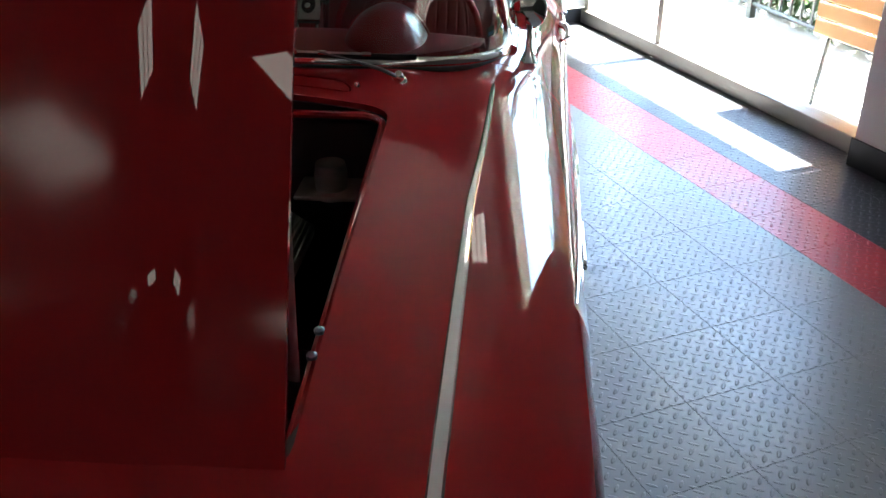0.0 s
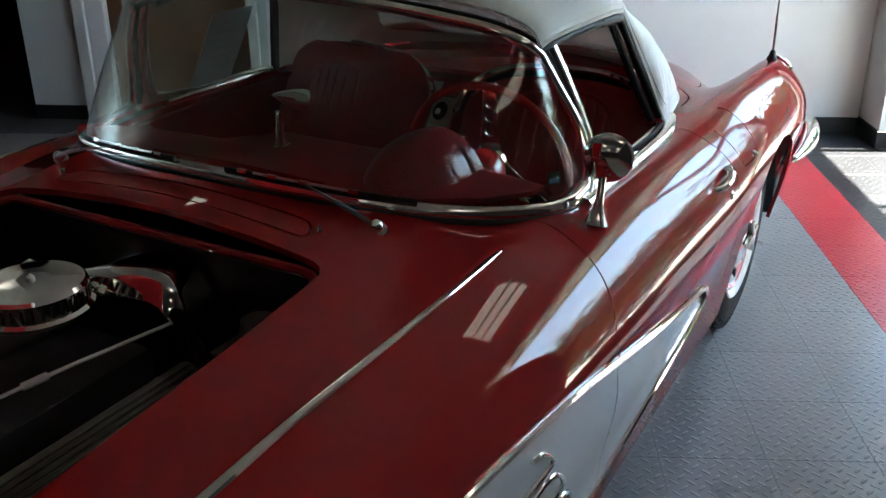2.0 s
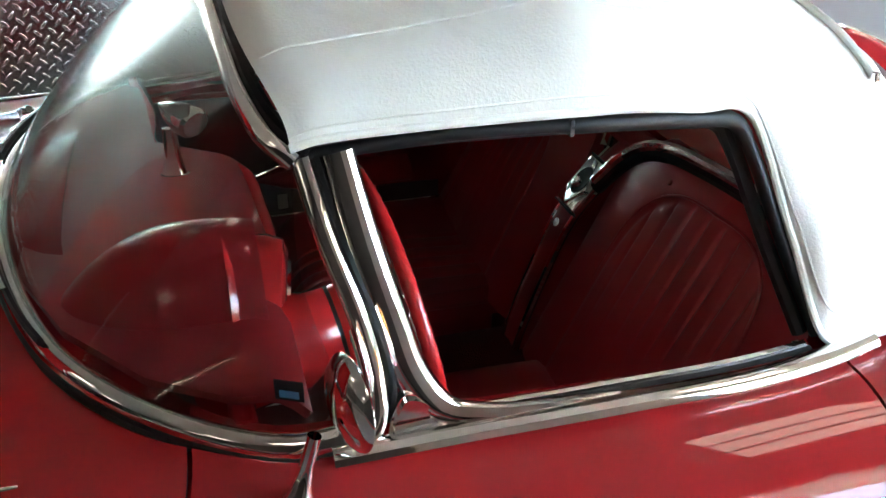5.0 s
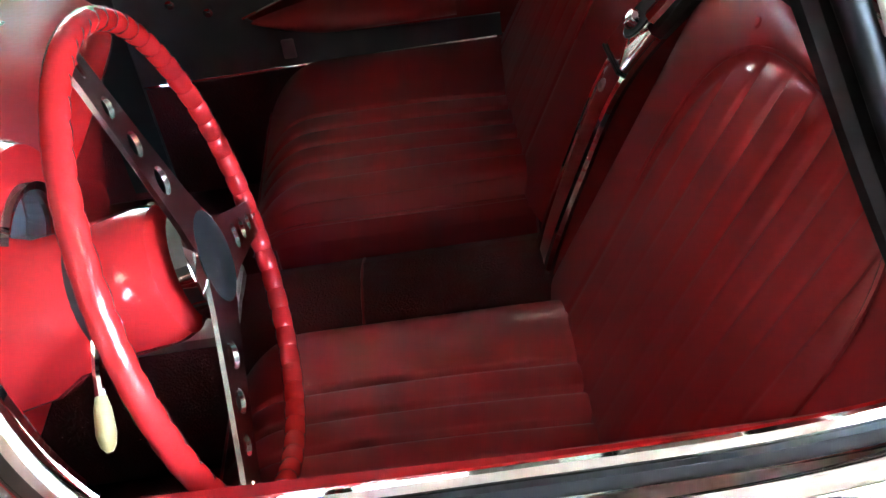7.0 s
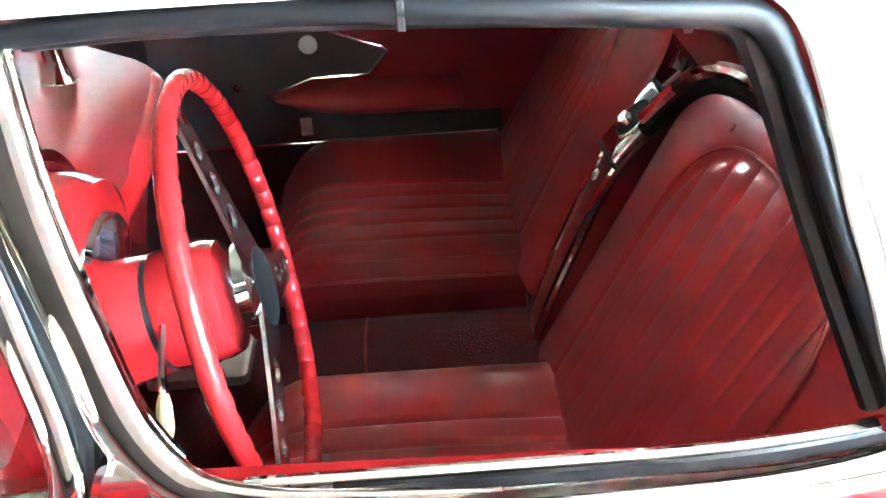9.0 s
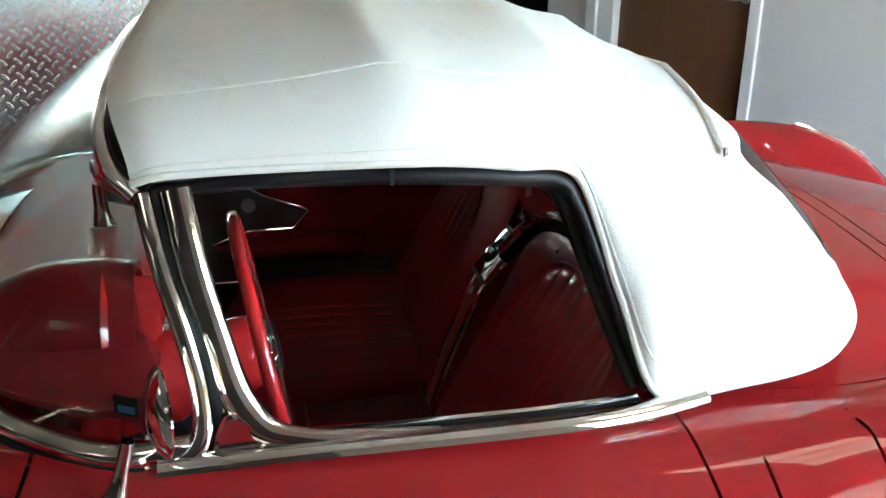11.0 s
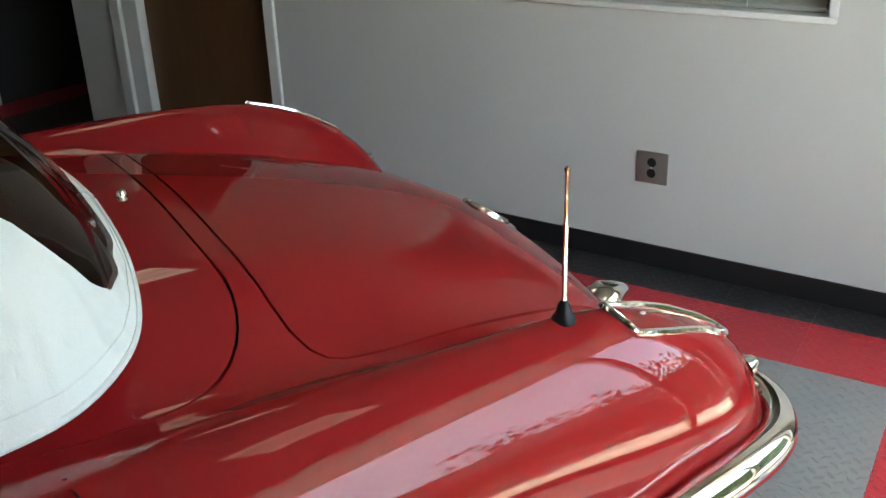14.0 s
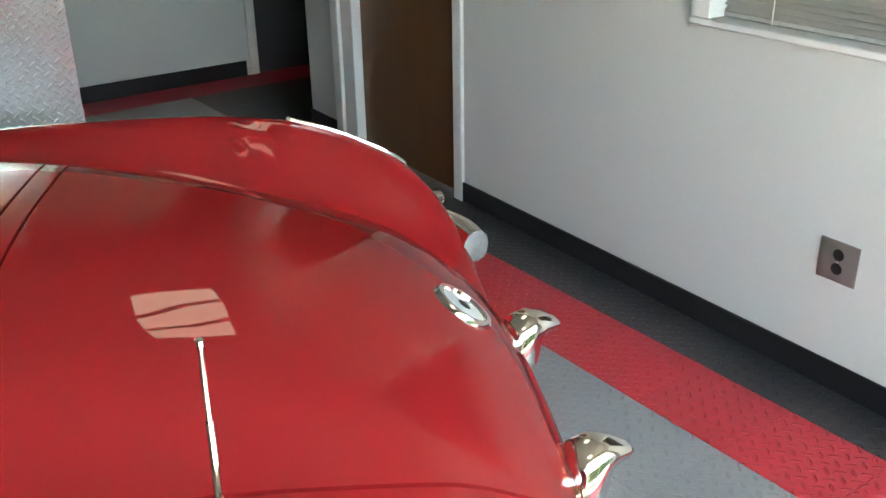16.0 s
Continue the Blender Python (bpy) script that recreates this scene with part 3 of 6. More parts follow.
for zz in (0.08, 0.9):
    part("rail", tube(bmesh.new(), [FA + Vector((0, 0, zz)), FB + Vector((0, 0, zz))], 0.016, 6), IRON, fence)
rng = np.random.RandomState(4)
nleaf = 9000
along = rng.rand(nleaf)
c0 = np.outer(1 - along, (4.42, 2.0)) + np.outer(along, (5.05, 9.5))
depth = rng.rand(nleaf) ** 1.5 * 0.6 + 0.05
top = 0.72 + 1.9 * depth + 0.2 * np.sin(along * 31) * np.sin(along * 13 + 1)
P = np.column_stack([c0[:, 0] + depth, c0[:, 1] + rng.rand(nleaf) * 0.1, rng.rand(nleaf) ** 0.9 * top])


def leaves(name, P, size, mat, label):
    n = len(P)
    d1 = rng.randn(n, 3)
    d1 /= np.linalg.norm(d1, axis=1, keepdims=True)
    d2 = np.cross(d1, rng.randn(n, 3))
    d2 /= np.linalg.norm(d2, axis=1, keepdims=True)
    s = (size * (0.6 + 0.8 * rng.rand(n)))[:, None]
    V = np.stack([P - d1 * s, P + d2 * s * 0.7, P + d1 * s, P - d2 * s * 0.7], 1).reshape(-1, 3)
    me = bpy.data.meshes.new(name)
    me.from_pydata(V.tolist(), [], [tuple(range(4 * i, 4 * i + 4)) for i in range(n)])
    me.materials.append(mat)
    o = new(name, me)
    o.matrix_world = RM
    return tagged(o, label, "hedge", kind="stuff")


leaves("ivy_hedge", P, 0.055, LEAF, "dense green ivy hedge in the sun")
Pf = np.column_stack([c0[:700, 0] + 0.02, c0[:700, 1], rng.rand(700) ** 2 * 0.35])
leaves("white_flowers", Pf, 0.03, PETAL, "small white flowers at the foot of the hedge")
fixed("hedge_back", boxm(5.6, 5.75, 1.5, 10, -0.02, 1.5, m=Matrix.Rotation(radians(-5), 4, "Z")), LEAF, "dark inside of the hedge", "hedge")
bench = thing("wooden_bench", "orange-brown slatted wooden patio bench on thin metal legs", "bench")
bench.matrix_world = RM @ Matrix.Translation((3.60, 1.53, 0))
for k in range(5):
    part("seat_slat", boxm(0.06 + k * 0.088, 0.135 + k * 0.088, -0.64, 0.64, 0.415, 0.437, 0.006, 1), BENCHWOOD, bench)
for k in range(7):
    part("back_slat", boxm(-0.011, 0.011, -0.64, 0.64, 0.355 + k * 0.086, 0.430 + k * 0.086, 0.006, 1), BENCHWOOD, bench)
for sy in (-0.55, 0.0, 0.55):
    part("leg", tube(bmesh.new(), [(0.02, sy, 0.95), (0.024, sy, 0.40), (-0.03, sy, -0.02)], 0.010, 8), IRON, bench)
    part("leg", tube(bmesh.new(), [(0.024, sy, 0.402), (0.46, sy, 0.402), (0.50, sy, -0.02)], 0.010, 8), IRON, bench)

# ceiling lights: square troffers with three lit strips
for cu, cv in ((-0.46, 3.9), (2.3, 2.25), (2.3, -0.75), (-0.46, -2.1), (2.3, -3.75), (-0.46, -5.1), (2.3, -6.75)):
    cl = thing("ceiling_light", "recessed square ceiling light with three frosted strips", "lamp", "ceiling lights")
    cl.matrix_world = RM @ Matrix.Translation((cu, cv, H_CEIL - 0.004))
    f = bmesh.new()
    for b in ((-0.3, 0.3, -0.31, -0.285, -0.016, 0), (-0.3, 0.3, 0.285, 0.31, -0.016, 0), (-0.3, -0.28, -0.285, 0.285, -0.016, 0), (0.28, 0.3, -0.285, 0.285, -0.016, 0),
              (-0.11, -0.08, -0.285, 0.285, -0.014, 0), (0.08, 0.11, -0.285, 0.285, -0.014, 0)):
        box(f, *b)
    part("frame", f, TRIMWHITE, cl)
    for x0 in (-0.279, -0.079, 0.111):
        part("diffuser", boxm(x0, x0 + (0.168 if x0 != -0.079 else 0.158), -0.284, 0.284, -0.008, -0.002), LIGHTPANEL, cl)

# ---- the car: body shell ----

# y from the front axle to the tail; centre z, hood side (x, z), valley (x, z), fender crest (x, z), shoulder (x, z), widest (x, z), rocker (x, z)
STATIONS = [
    (-0.86, 0.60, 0.40, 0.60, 0.56, 0.60, 0.64, 0.60, 0.71, 0.56, 0.73, 0.48, 0.68, 0.30),
    (-0.72, 0.75, 0.40, 0.74, 0.56, 0.73, 0.68, 0.75, 0.81, 0.69, 0.86, 0.57, 0.80, 0.27),
    (-0.45, 0.82, 0.42, 0.80, 0.58, 0.79, 0.70, 0.81, 0.855, 0.74, 0.91, 0.60, 0.84, 0.24),
    (0.0, 0.875, 0.44, 0.855, 0.58, 0.843, 0.70, 0.85, 0.865, 0.77, 0.92, 0.60, 0.85, 0.22),
    (0.5, 0.925, 0.45, 0.888, 0.59, 0.872, 0.70, 0.875, 0.862, 0.79, 0.92, 0.60, 0.86, 0.22),
    (0.8, 0.95, 0.46, 0.91, 0.60, 0.885, 0.70, 0.885, 0.86, 0.80, 0.92, 0.60, 0.86, 0.22),
    (1.0, 0.96, 0.46, 0.93, 0.60, 0.892, 0.71, 0.888, 0.86, 0.80, 0.92, 0.60, 0.86, 0.22),
    (1.25, 0.95, 0.46, 0.93, 0.62, 0.893, 0.74, 0.878, 0.865, 0.795, 0.92, 0.60, 0.86, 0.22),
    (1.6, 0.93, 0.46, 0.92, 0.66, 0.885, 0.76, 0.868, 0.875, 0.785, 0.92, 0.58, 0.86, 0.22),
    (1.98, 0.94, 0.46, 0.92, 0.66, 0.875, 0.77, 0.862, 0.885, 0.78, 0.92, 0.62, 0.86, 0.22),
    (2.25, 0.95, 0.42, 0.93, 0.64, 0.862, 0.79, 0.876, 0.895, 0.785, 0.92, 0.66, 0.86, 0.22),
    (2.52, 0.945, 0.42, 0.915, 0.63, 0.842, 0.79, 0.888, 0.897, 0.787, 0.92, 0.68, 0.86, 0.23),
    (2.8, 0.905, 0.40, 0.872, 0.61, 0.79, 0.785, 0.887, 0.892, 0.787, 0.915, 0.68, 0.85, 0.25),
    (3.06, 0.845, 0.40, 0.80, 0.60, 0.71, 0.77, 0.865, 0.881, 0.760, 0.905, 0.65, 0.84, 0.28),
    (3.25, 0.78, 0.40, 0.725, 0.60, 0.625, 0.765, 0.795, 0.862, 0.700, 0.882, 0.60, 0.81, 0.31),
    (3.38, 0.70, 0.39, 0.635, 0.60, 0.55, 0.758, 0.705, 0.825, 0.625, 0.85, 0.51, 0.785, 0.34),
    (3.46, 0.62, 0.38, 0.555, 0.58, 0.49, 0.735, 0.60, 0.785, 0.55, 0.805, 0.475, 0.755, 0.36),
    (3.51, 0.53, 0.38, 0.48, 0.56, 0.44, 0.70, 0.49, 0.735, 0.47, 0.75, 0.44, 0.72, 0.38),
    (3.53, 0.45, 0.37, 0.43, 0.54, 0.42, 0.66, 0.43, 0.69, 0.42, 0.70, 0.41, 0.69, 0.39),
]
NCOL = 61


def body_rows(ys):
    S = np.array(STATIONS)
    cols = np.array([hermite(S[:, 0], S[:, k], ys) for k in range(1, 14)]).T
    rows = []
    for y, c in zip(ys, cols):
        zc, xa, za, xv, zv, xk, zk, xs, zs, xm, zm, xl, zl = c
        half = [(0, zc), (xa * 0.55, zc * 0.66 + za * 0.34), (xa, za), (xv, zv), (xk, zk), (xs, zs), (xm, zm), (xm * 0.6 + xl * 0.4, zm * 0.5 + zl * 0.5), (xl, zl)]
        full = [(-x, z) for x, z in half[:0:-1]] + half
        curve = catmull(np.array(full), 2 * NCOL - 1)
        rows.append(np.column_stack([curve[:, 0], np.full(len(curve), y), curve[:, 1]]))
    return np.array(rows)


YS = np.concatenate([np.linspace(-0.86, -0.45, 14), np.linspace(-0.45, 3.0, 116)[1:], np.linspace(3.0, 3.53, 28)[1:]])
BODY_GRID = body_rows(YS)


def body_z(x, y):
    """Height of the body's upper surface at (x, y)."""
    row = body_rows(np.array([y]))[0]
    i = int(np.argmax(row[:, 0]))
    j = int(np.argmin(row[:, 0]))
    top = row[min(i, j):max(i, j) + 1]
    k = np.argsort(top[:, 0])
    return float(np.interp(x, top[k, 0], top[k, 2]))


def body_x(y, z):
    """Half width of the body's flank at (y, z)."""
    row = body_rows(np.array([y]))[0]
    side = row[row[:, 0] > 0.62]
    k = np.argsort(side[:, 2])
    return float(np.interp(z, side[k, 2], side[k, 0]))


def on_flank(pts, lift=0.0, side=1):
    """(y, z) pairs laid on the flank."""
    return [(side * (body_x(y, z) + lift), y, z) for y, z in pts]


car = thing("sports_car", "red vintage convertible with white coves and raised hood", "car")
shell_mesh = shell(BODY_GRID, -0.014, "body")
shell_mesh.flip_normals()
HOOD_OUT = rounded([(-0.47, -0.42), (0.47, -0.42), (0.457, 0.72), (-0.457, 0.72)], [0.05, 0.05, 0.06, 0.06])
COCKPIT = rounded([(-0.665, 1.36), (-0.66, 1.20), (-0.4, 0.98), (0.4, 0.98), (0.66, 1.20), (0.665, 1.36), (0.675, 1.98), (0.5, 2.06), (-0.5, 2.06), (-0.675, 1.98)], [0.1, 0.14, 0.3, 0.3, 0.14, 0.1, 0.06, 0.1, 0.1, 0.06])
shell_mesh = boolean(shell_mesh, prism(HOOD_OUT, "z", 0.5, 1.3), "DIFFERENCE")
shell_mesh = boolean(shell_mesh, prism(COCKPIT, "z", 0.5, 1.3), "DIFFERENCE")
WHEEL_Y = (0.0, 2.592)
for wy in WHEEL_Y:
    arch = [(wy + 0.385 * math.cos(a), 0.335 + 0.37 * math.sin(a)) for a in np.linspace(0, math.pi, 33)] + [(wy - 0.40, 0.0), (wy + 0.40, 0.0)]
    shell_mesh = boolean(shell_mesh, prism(arch, "x", -1.2, 1.2), "DIFFERENCE")

GAP = 0.005
DOOR = rounded([(1.205, 1.02), (1.140, 0.88), (1.082, 0.76), (1.060, 0.66), (1.055, 0.27), (2.03, 0.27), (2.05, 0.62), (2.0, 0.86), (1.985, 1.02)], [0.01, 0.1, 0.08, 0.1, 0.05, 0.05, 0.15, 0.1, 0.01])
COVE = rounded([(0.10, 0.766), (0.80, 0.705), (1.15, 0.645), (1.735, 0.535), (1.735, 0.49), (1.15, 0.355), (0.10, 0.225)], [0.01, 0.3, 0.3, 0.035, 0.05, 0.4, 0.01])
FUEL = rounded([(2.090, 0.853), (2.097, 0.785), (2.108, 0.754), (2.232, 0.753), (2.249, 0.785), (2.247, 0.874)], [0.006, 0.03, 0.02, 0.025, 0.04, 0.006])
LID = rounded([(-0.60, 2.62), (0.60, 2.62), (0.585, 2.76), (0.53, 2.96), (0.49, 3.16), (0.43, 3.40), (0.36, 3.505), (-0.36, 3.505), (-0.43, 3.40), (-0.49, 3.16), (-0.53, 2.96), (-0.585, 2.76)], [0.2, 0.2, 0.05, 0.1, 0.1, 0.06, 0.08, 0.08, 0.06, 0.1, 0.1, 0.05])
TONNEAU = rounded([(-0.64, 2.03), (-0.665, 2.25), (-0.64, 2.45), (-0.50, 2.57), (0.50, 2.57), (0.64, 2.45), (0.665, 2.25), (0.64, 2.03), (0.3, 2.02), (-0.3, 2.02)], [0.05, 0.1, 0.1, 0.1, 0.1, 0.1, 0.1, 0.05, 0.1, 0.1])
VENT = rounded([(-0.36, 0.775), (0.36, 0.775), (0.33, 0.83), (-0.33, 0.83)], 0.03)


def cut_panel(me, outline, axis, lo, hi):
    """Splits a panel off the shell, with an open joint round it."""
    panel = boolean(me.copy(), prism(outline, axis, lo, hi), "INTERSECT")
    return boolean(me, prism(grown(outline, GAP), axis, lo, hi), "DIFFERENCE"), panel


def slot(me, a, b, half=0.0022):
    """A narrow joint on the near flank from (y, z) to (y, z)."""
    d = (Vector(b) - Vector(a)).normalized()
    n = Vector((-d.y, d.x)) * half
    q = [tuple(Vector(a) + n), tuple(Vector(b) + n), tuple(Vector(b) - n), tuple(Vector(a) - n)]
    return boolean(me, prism(q, "x", -1.2, 1.2), "DIFFERENCE")


_n = np.cross(np.gradient(BODY_GRID, axis=0), np.gradient(BODY_GRID, axis=1))
_n /= np.linalg.norm(_n, axis=2, keepdims=True)
_n *= np.sign(np.sum(_n * (BODY_GRID - np.array([0, 1.4, 0.3])), axis=2, keepdims=True))
for _ in range(2):
    _n[1:-1] = 0.25 * _n[:-2] + 0.5 * _n[1:-1] + 0.25 * _n[2:]
    _n[:, 1:-1] = 0.25 * _n[:, :-2] + 0.5 * _n[:, 1:-1] + 0.25 * _n[:, 2:]


def surface_normals(co):
    """Normals of the whole body surface at places on or just under it."""
    fi = np.clip(np.interp(co[:, 1], YS, np.arange(len(YS))), 0, len(YS) - 1.001)
    i0 = fi.astype(int)
    f = (fi - i0)[:, None, None]
    out = np.empty_like(co)
    for a in range(0, len(co), 2000):
        sl = slice(a, a + 2000)
        row = BODY_GRID[i0[sl]] * (1 - f[sl]) + BODY_GRID[i0[sl] + 1] * f[sl]
        nrm = _n[i0[sl]] * (1 - f[sl]) + _n[i0[sl] + 1] * f[sl]
        c = co[sl][:, None, [0, 2]]
        P, D = row[:, :-1][:, :, [0, 2]], np.diff(row[:, :, [0, 2]], axis=1)
        t = np.clip(np.sum((c - P) * D, axis=2) / (np.sum(D * D, axis=2) + 1e-12), 0, 1)
        d = np.sum((c - P - D * t[:, :, None]) ** 2, axis=2)
        j = np.argmin(d, axis=1)
        k = np.arange(len(j))
        tj = t[k, j][:, None]
        out[sl] = nrm[k, j] * (1 - tj) + nrm[k, j + 1] * tj
    return out / np.linalg.norm(out, axis=1, keepdims=True)


def true_normals(me):
    """Smooth normals of the whole body surface on each cut panel, so that the cuts leave no dents in the gloss."""
    me.shade_smooth()
    co = np.empty(len(me.vertices) * 3)
    me.vertices.foreach_get("co", co)
    vn = surface_normals(co.reshape(-1, 3))
    fn = np.empty(len(me.polygons) * 3)
    me.polygons.foreach_get("normal", fn)
    fn = fn.reshape(-1, 3)
    out = []
    for p, f in zip(me.polygons, fn):
        for vi in p.vertices:
            c = float(np.dot(vn[vi], f))
            out.append(tuple(vn[vi]) if c > 0.6 else tuple(-vn[vi]) if c < -0.6 else tuple(f))
    me.normals_split_custom_set(out)
    return me


coves, doors = [], []
for lo, hi in ((0.62, 1.2), (-1.2, -0.62)):
    panel = boolean(shell_mesh.copy(), prism(COVE, "x", lo, hi), "INTERSECT")
    shell_mesh = boolean(shell_mesh, prism(COVE, "x", lo, hi), "DIFFERENCE")
    coves.append(slot(panel, (1.0635, 0.70), (1.055, 0.25)))
for lo, hi in ((0.60, 1.2), (-1.2, -0.60)):
    shell_mesh, panel = cut_panel(shell_mesh, DOOR, "x", lo, hi)
    doors.append(panel)
shell_mesh, fuel_panel = cut_panel(shell_mesh, FUEL, "x", 0.75, 1.2)
shell_mesh, tonneau_panel = cut_panel(shell_mesh, TONNEAU, "z", 0.6, 1.2)
shell_mesh, lid_panel = cut_panel(shell_mesh, LID, "z", 0.44, 1.2)
shell_mesh, vent_panel = cut_panel(shell_mesh, VENT, "z", 0.6, 1.2)
part("body", true_normals(shell_mesh), PAINT, car)
for side, cove, panel in zip((1, -1), coves, doors):
    true_normals(cove)
    for v in cove.vertices:
        low_edge = float(np.interp(v.co.y, (0.10, 1.15, 1.735), (0.225, 0.355, 0.50)))
        v.co.x -= side * 0.007 * min(1.0, max(0.0, (v.co.z - low_edge) / 0.05)) * min(1.0, max(0.0, (v.co.y - 0.10) / 0.25))
    part("cove", cove, CREAM, car, "recessed white side cove")
    d = part("door", true_normals(panel), PAINT, car)
    ring = [(0.11, 0.763), (0.39, 0.742), (0.80, 0.703), (1.15, 0.643), (1.5, 0.582), (1.70, 0.545), (1.732, 0.525), (1.735, 0.51), (1.722, 0.49), (1.66, 0.468), (1.4, 0.408), (1.15, 0.357), (0.8, 0.312), (0.42, 0.266)]
    pts = catmull(np.array(ring), 90)
    part("cove_trim", tube(bmesh.new(), on_flank([tuple(p) for p in pts], 0.003, side), [0.0075 * min(1.0, 0.25 + k / 12) for k in range(90)], 8), CHROME, car, "chrome trim round the cove")
part("fuel_door", true_normals(fuel_panel), PAINT, car)
part("tonneau_lid", true_normals(tonneau_panel), PAINT, car)
part("trunk_lid", true_normals(lid_panel), PAINT, car)
part("cowl_vent", true_normals(vent_panel), PAINT, car)
for x0, x1, y0, y1, z0, z1 in ((0.64, 0.80, 1.01, 1.10, 0.3, 0.78), (-0.80, -0.64, 1.01, 1.10, 0.3, 0.78), (0.72, 0.80, 1.99, 2.06, 0.3, 0.76), (-0.80, -0.72, 1.99, 2.06, 0.3, 0.76)):
    part("door_jamb", boxm(x0, x1, y0, y1, z0, z1), BLACK, car, "dark inner door jamb")
dk = shell(body_rows(np.linspace(2.12, 3.48, 40))[:, 22:-22] - np.array([0, 0, 0.032]), 0.004, "inner_deck")
part("inner_deck", dk, BLACK, car, "dark inner structure under the rear deck")
fb2 = shell(body_rows(np.linspace(0.74, 0.9, 6))[:, 34:-34] - np.array([0, 0, 0.03]), 0.004, "cowl_box")
part("cowl_box", fb2, BLACK, car)

# hood, tipped up about its front edge
HOOD_N = 36
hood_rows = []
for y in np.linspace(-0.415, 0.715, HOOD_N):
    xw = 0.466 + (0.453 - 0.466) * (y + 0.415) / 1.13
    row = []
    for x in np.linspace(-xw, xw, 41):
        ridge = 0.022 * (1 / (1 + math.exp(-(0.30 - abs(x)) / 0.008))) * min(1, (y + 0.5) / 0.3) * min(1.0, max(0.0, (0.68 - y) / 0.12))
        row.append((x, y, body_z(x, y) + ridge))
    hood_rows.append(row)
hood_mesh = shell(np.array(hood_rows), 0.016, "hood")
HINGE = Vector((0, -0.415, 0.815))
hood = part("hood", finish(hood_mesh, 30), PAINT, car, "raised red hood hinged at the front")
hood.matrix_basis = Matrix.Translation(HINGE + Vector((0, 0.0, -0.01))) @ Matrix.Rotation(radians(57.5), 4, "X") @ Matrix.Translation(-HINGE)

# ---- the car: top, glass, trim ----
from mathutils.bvhtree import BVHTree

# ribs of the soft top: lower edge (x, y, z), ridge (y, z), roundness, bulge
RIBS = [
    (0.612, 1.292, 1.222, 1.252, 1.318, 0.42, 1.0), (0.622, 1.345, 1.233, 1.292, 1.345, 0.44, 1.0), (0.636, 1.61, 1.238, 1.60, 1.390, 0.48, 1.0), (0.622, 1.78, 1.220, 1.91, 1.362, 0.50, 1.0),
    (0.592, 1.874, 1.196, 2.04, 1.324, 0.50, 1.0), (0.648, 1.932, 1.03, 2.13, 1.277, 0.48, 1.0), (0.692, 1.982, 0.897, 2.20, 1.245, 0.46, 1.0), (0.676, 2.114, 0.888, 2.262, 1.215, 0.50, 0.95),
    (0.643, 2.27, 0.893, 2.29, 1.18, 0.60, 0.8), (0.535, 2.39, 0.915, 2.31, 1.15, 0.8, 0.55), (0.36, 2.44, 0.935, 2.33, 1.12, 1.0, 0.3), (0.18, 2.460, 0.945, 2.345, 1.10, 1.0, 0.15), (0.012, 2.466, 0.952, 2.36, 1.08, 1.0, 0.0)]


def rib_curve(r, n=25):
    x, y, z, ty, tz, a, bulge, yp = r
    out = []
    for k in range(n):
        th = (k / (n - 1)) * math.pi / 2
        h1, v1 = 1 - math.cos(th) ** a if k < n - 1 else 1.0, math.sin(th) ** 0.92
        s = k / (n - 1)
        h, v = bulge * h1 + (1 - bulge) * s, bulge * v1 + (1 - bulge) * s
        out.append((x * (1 - h), y + (ty - y) * (1 - (1 - h) ** yp), z + (tz - z) * v))
    return out


R = np.array(RIBS)
tt = np.linspace(0, 12, 193)
lin = np.array([np.interp(tt, np.arange(13), R[:, k]) for k in range(7)]).T
sm = np.array([hermite(np.arange(13), R[:, k], tt) for k in range(7)]).T
mixr = sm.copy()
mixr[:, 3:7] = lin[:, 3:7]
mixr = np.column_stack([mixr, 1 + 6 * np.clip(1 - tt, 0, 1)])
TOP_GRID = []
for r in mixr:
    half = rib_curve(r)
    TOP_GRID.append([(-x, y, z) for x, y, z in half[:-1]] + half[::-1])
TOP_GRID = np.array(TOP_GRID)
# the cloth hangs slack between the bows and puckers along its lower hem
BOWS = (1.29, 1.64, 1.90, 2.045, 2.185)
_y, _z = TOP_GRID[:, :, 1], TOP_GRID[:, :, 2]
sag = np.zeros_like(_y)
for b0, b1, amp in zip(BOWS, BOWS[1:], (0.008, 0.010, 0.007, 0.005)):
    q = np.clip((_y - b0) / (b1 - b0), 0, 1)
    sag += amp * 4 * q * (1 - q)
sag *= np.clip((_z - 1.14) / 0.12, 0, 1)
_u = np.cross(np.gradient(TOP_GRID, axis=0), np.gradient(TOP_GRID, axis=1))
_u /= np.linalg.norm(_u, axis=2, keepdims=True) + 1e-9
_u *= np.sign(np.sum(_u * (TOP_GRID - np.array([0, 1.7, 0.9])), axis=2, keepdims=True))
_c = np.minimum(np.arange(_z.shape[1]), np.arange(_z.shape[1])[::-1])[None, :]
low = np.sin(np.pi * np.clip(_c / 9.0, 0, 1)) * np.clip((_y - 1.96) / 0.04, 0, 1)
pucker = low * (0.0022 * np.sin(_y * 190 + 4 * np.sin(_y * 23)) + 0.0015 * np.sin(_y * 83 + _z * 40))
drape = 0.0012 * np.clip((1.17 - _z) / 0.1, 0, 1) * np.clip((_z - 0.93) / 0.08, 0, 1) * (_y > 1.9) * np.sin((_y + 0.45 * _z) * 46 + 2.0 * np.sin(_z * 17))
TOP_GRID = TOP_GRID + _u * (pucker + drape - sag)[:, :, None]
top_mesh = shell(TOP_GRID, -0.007, "soft_top")
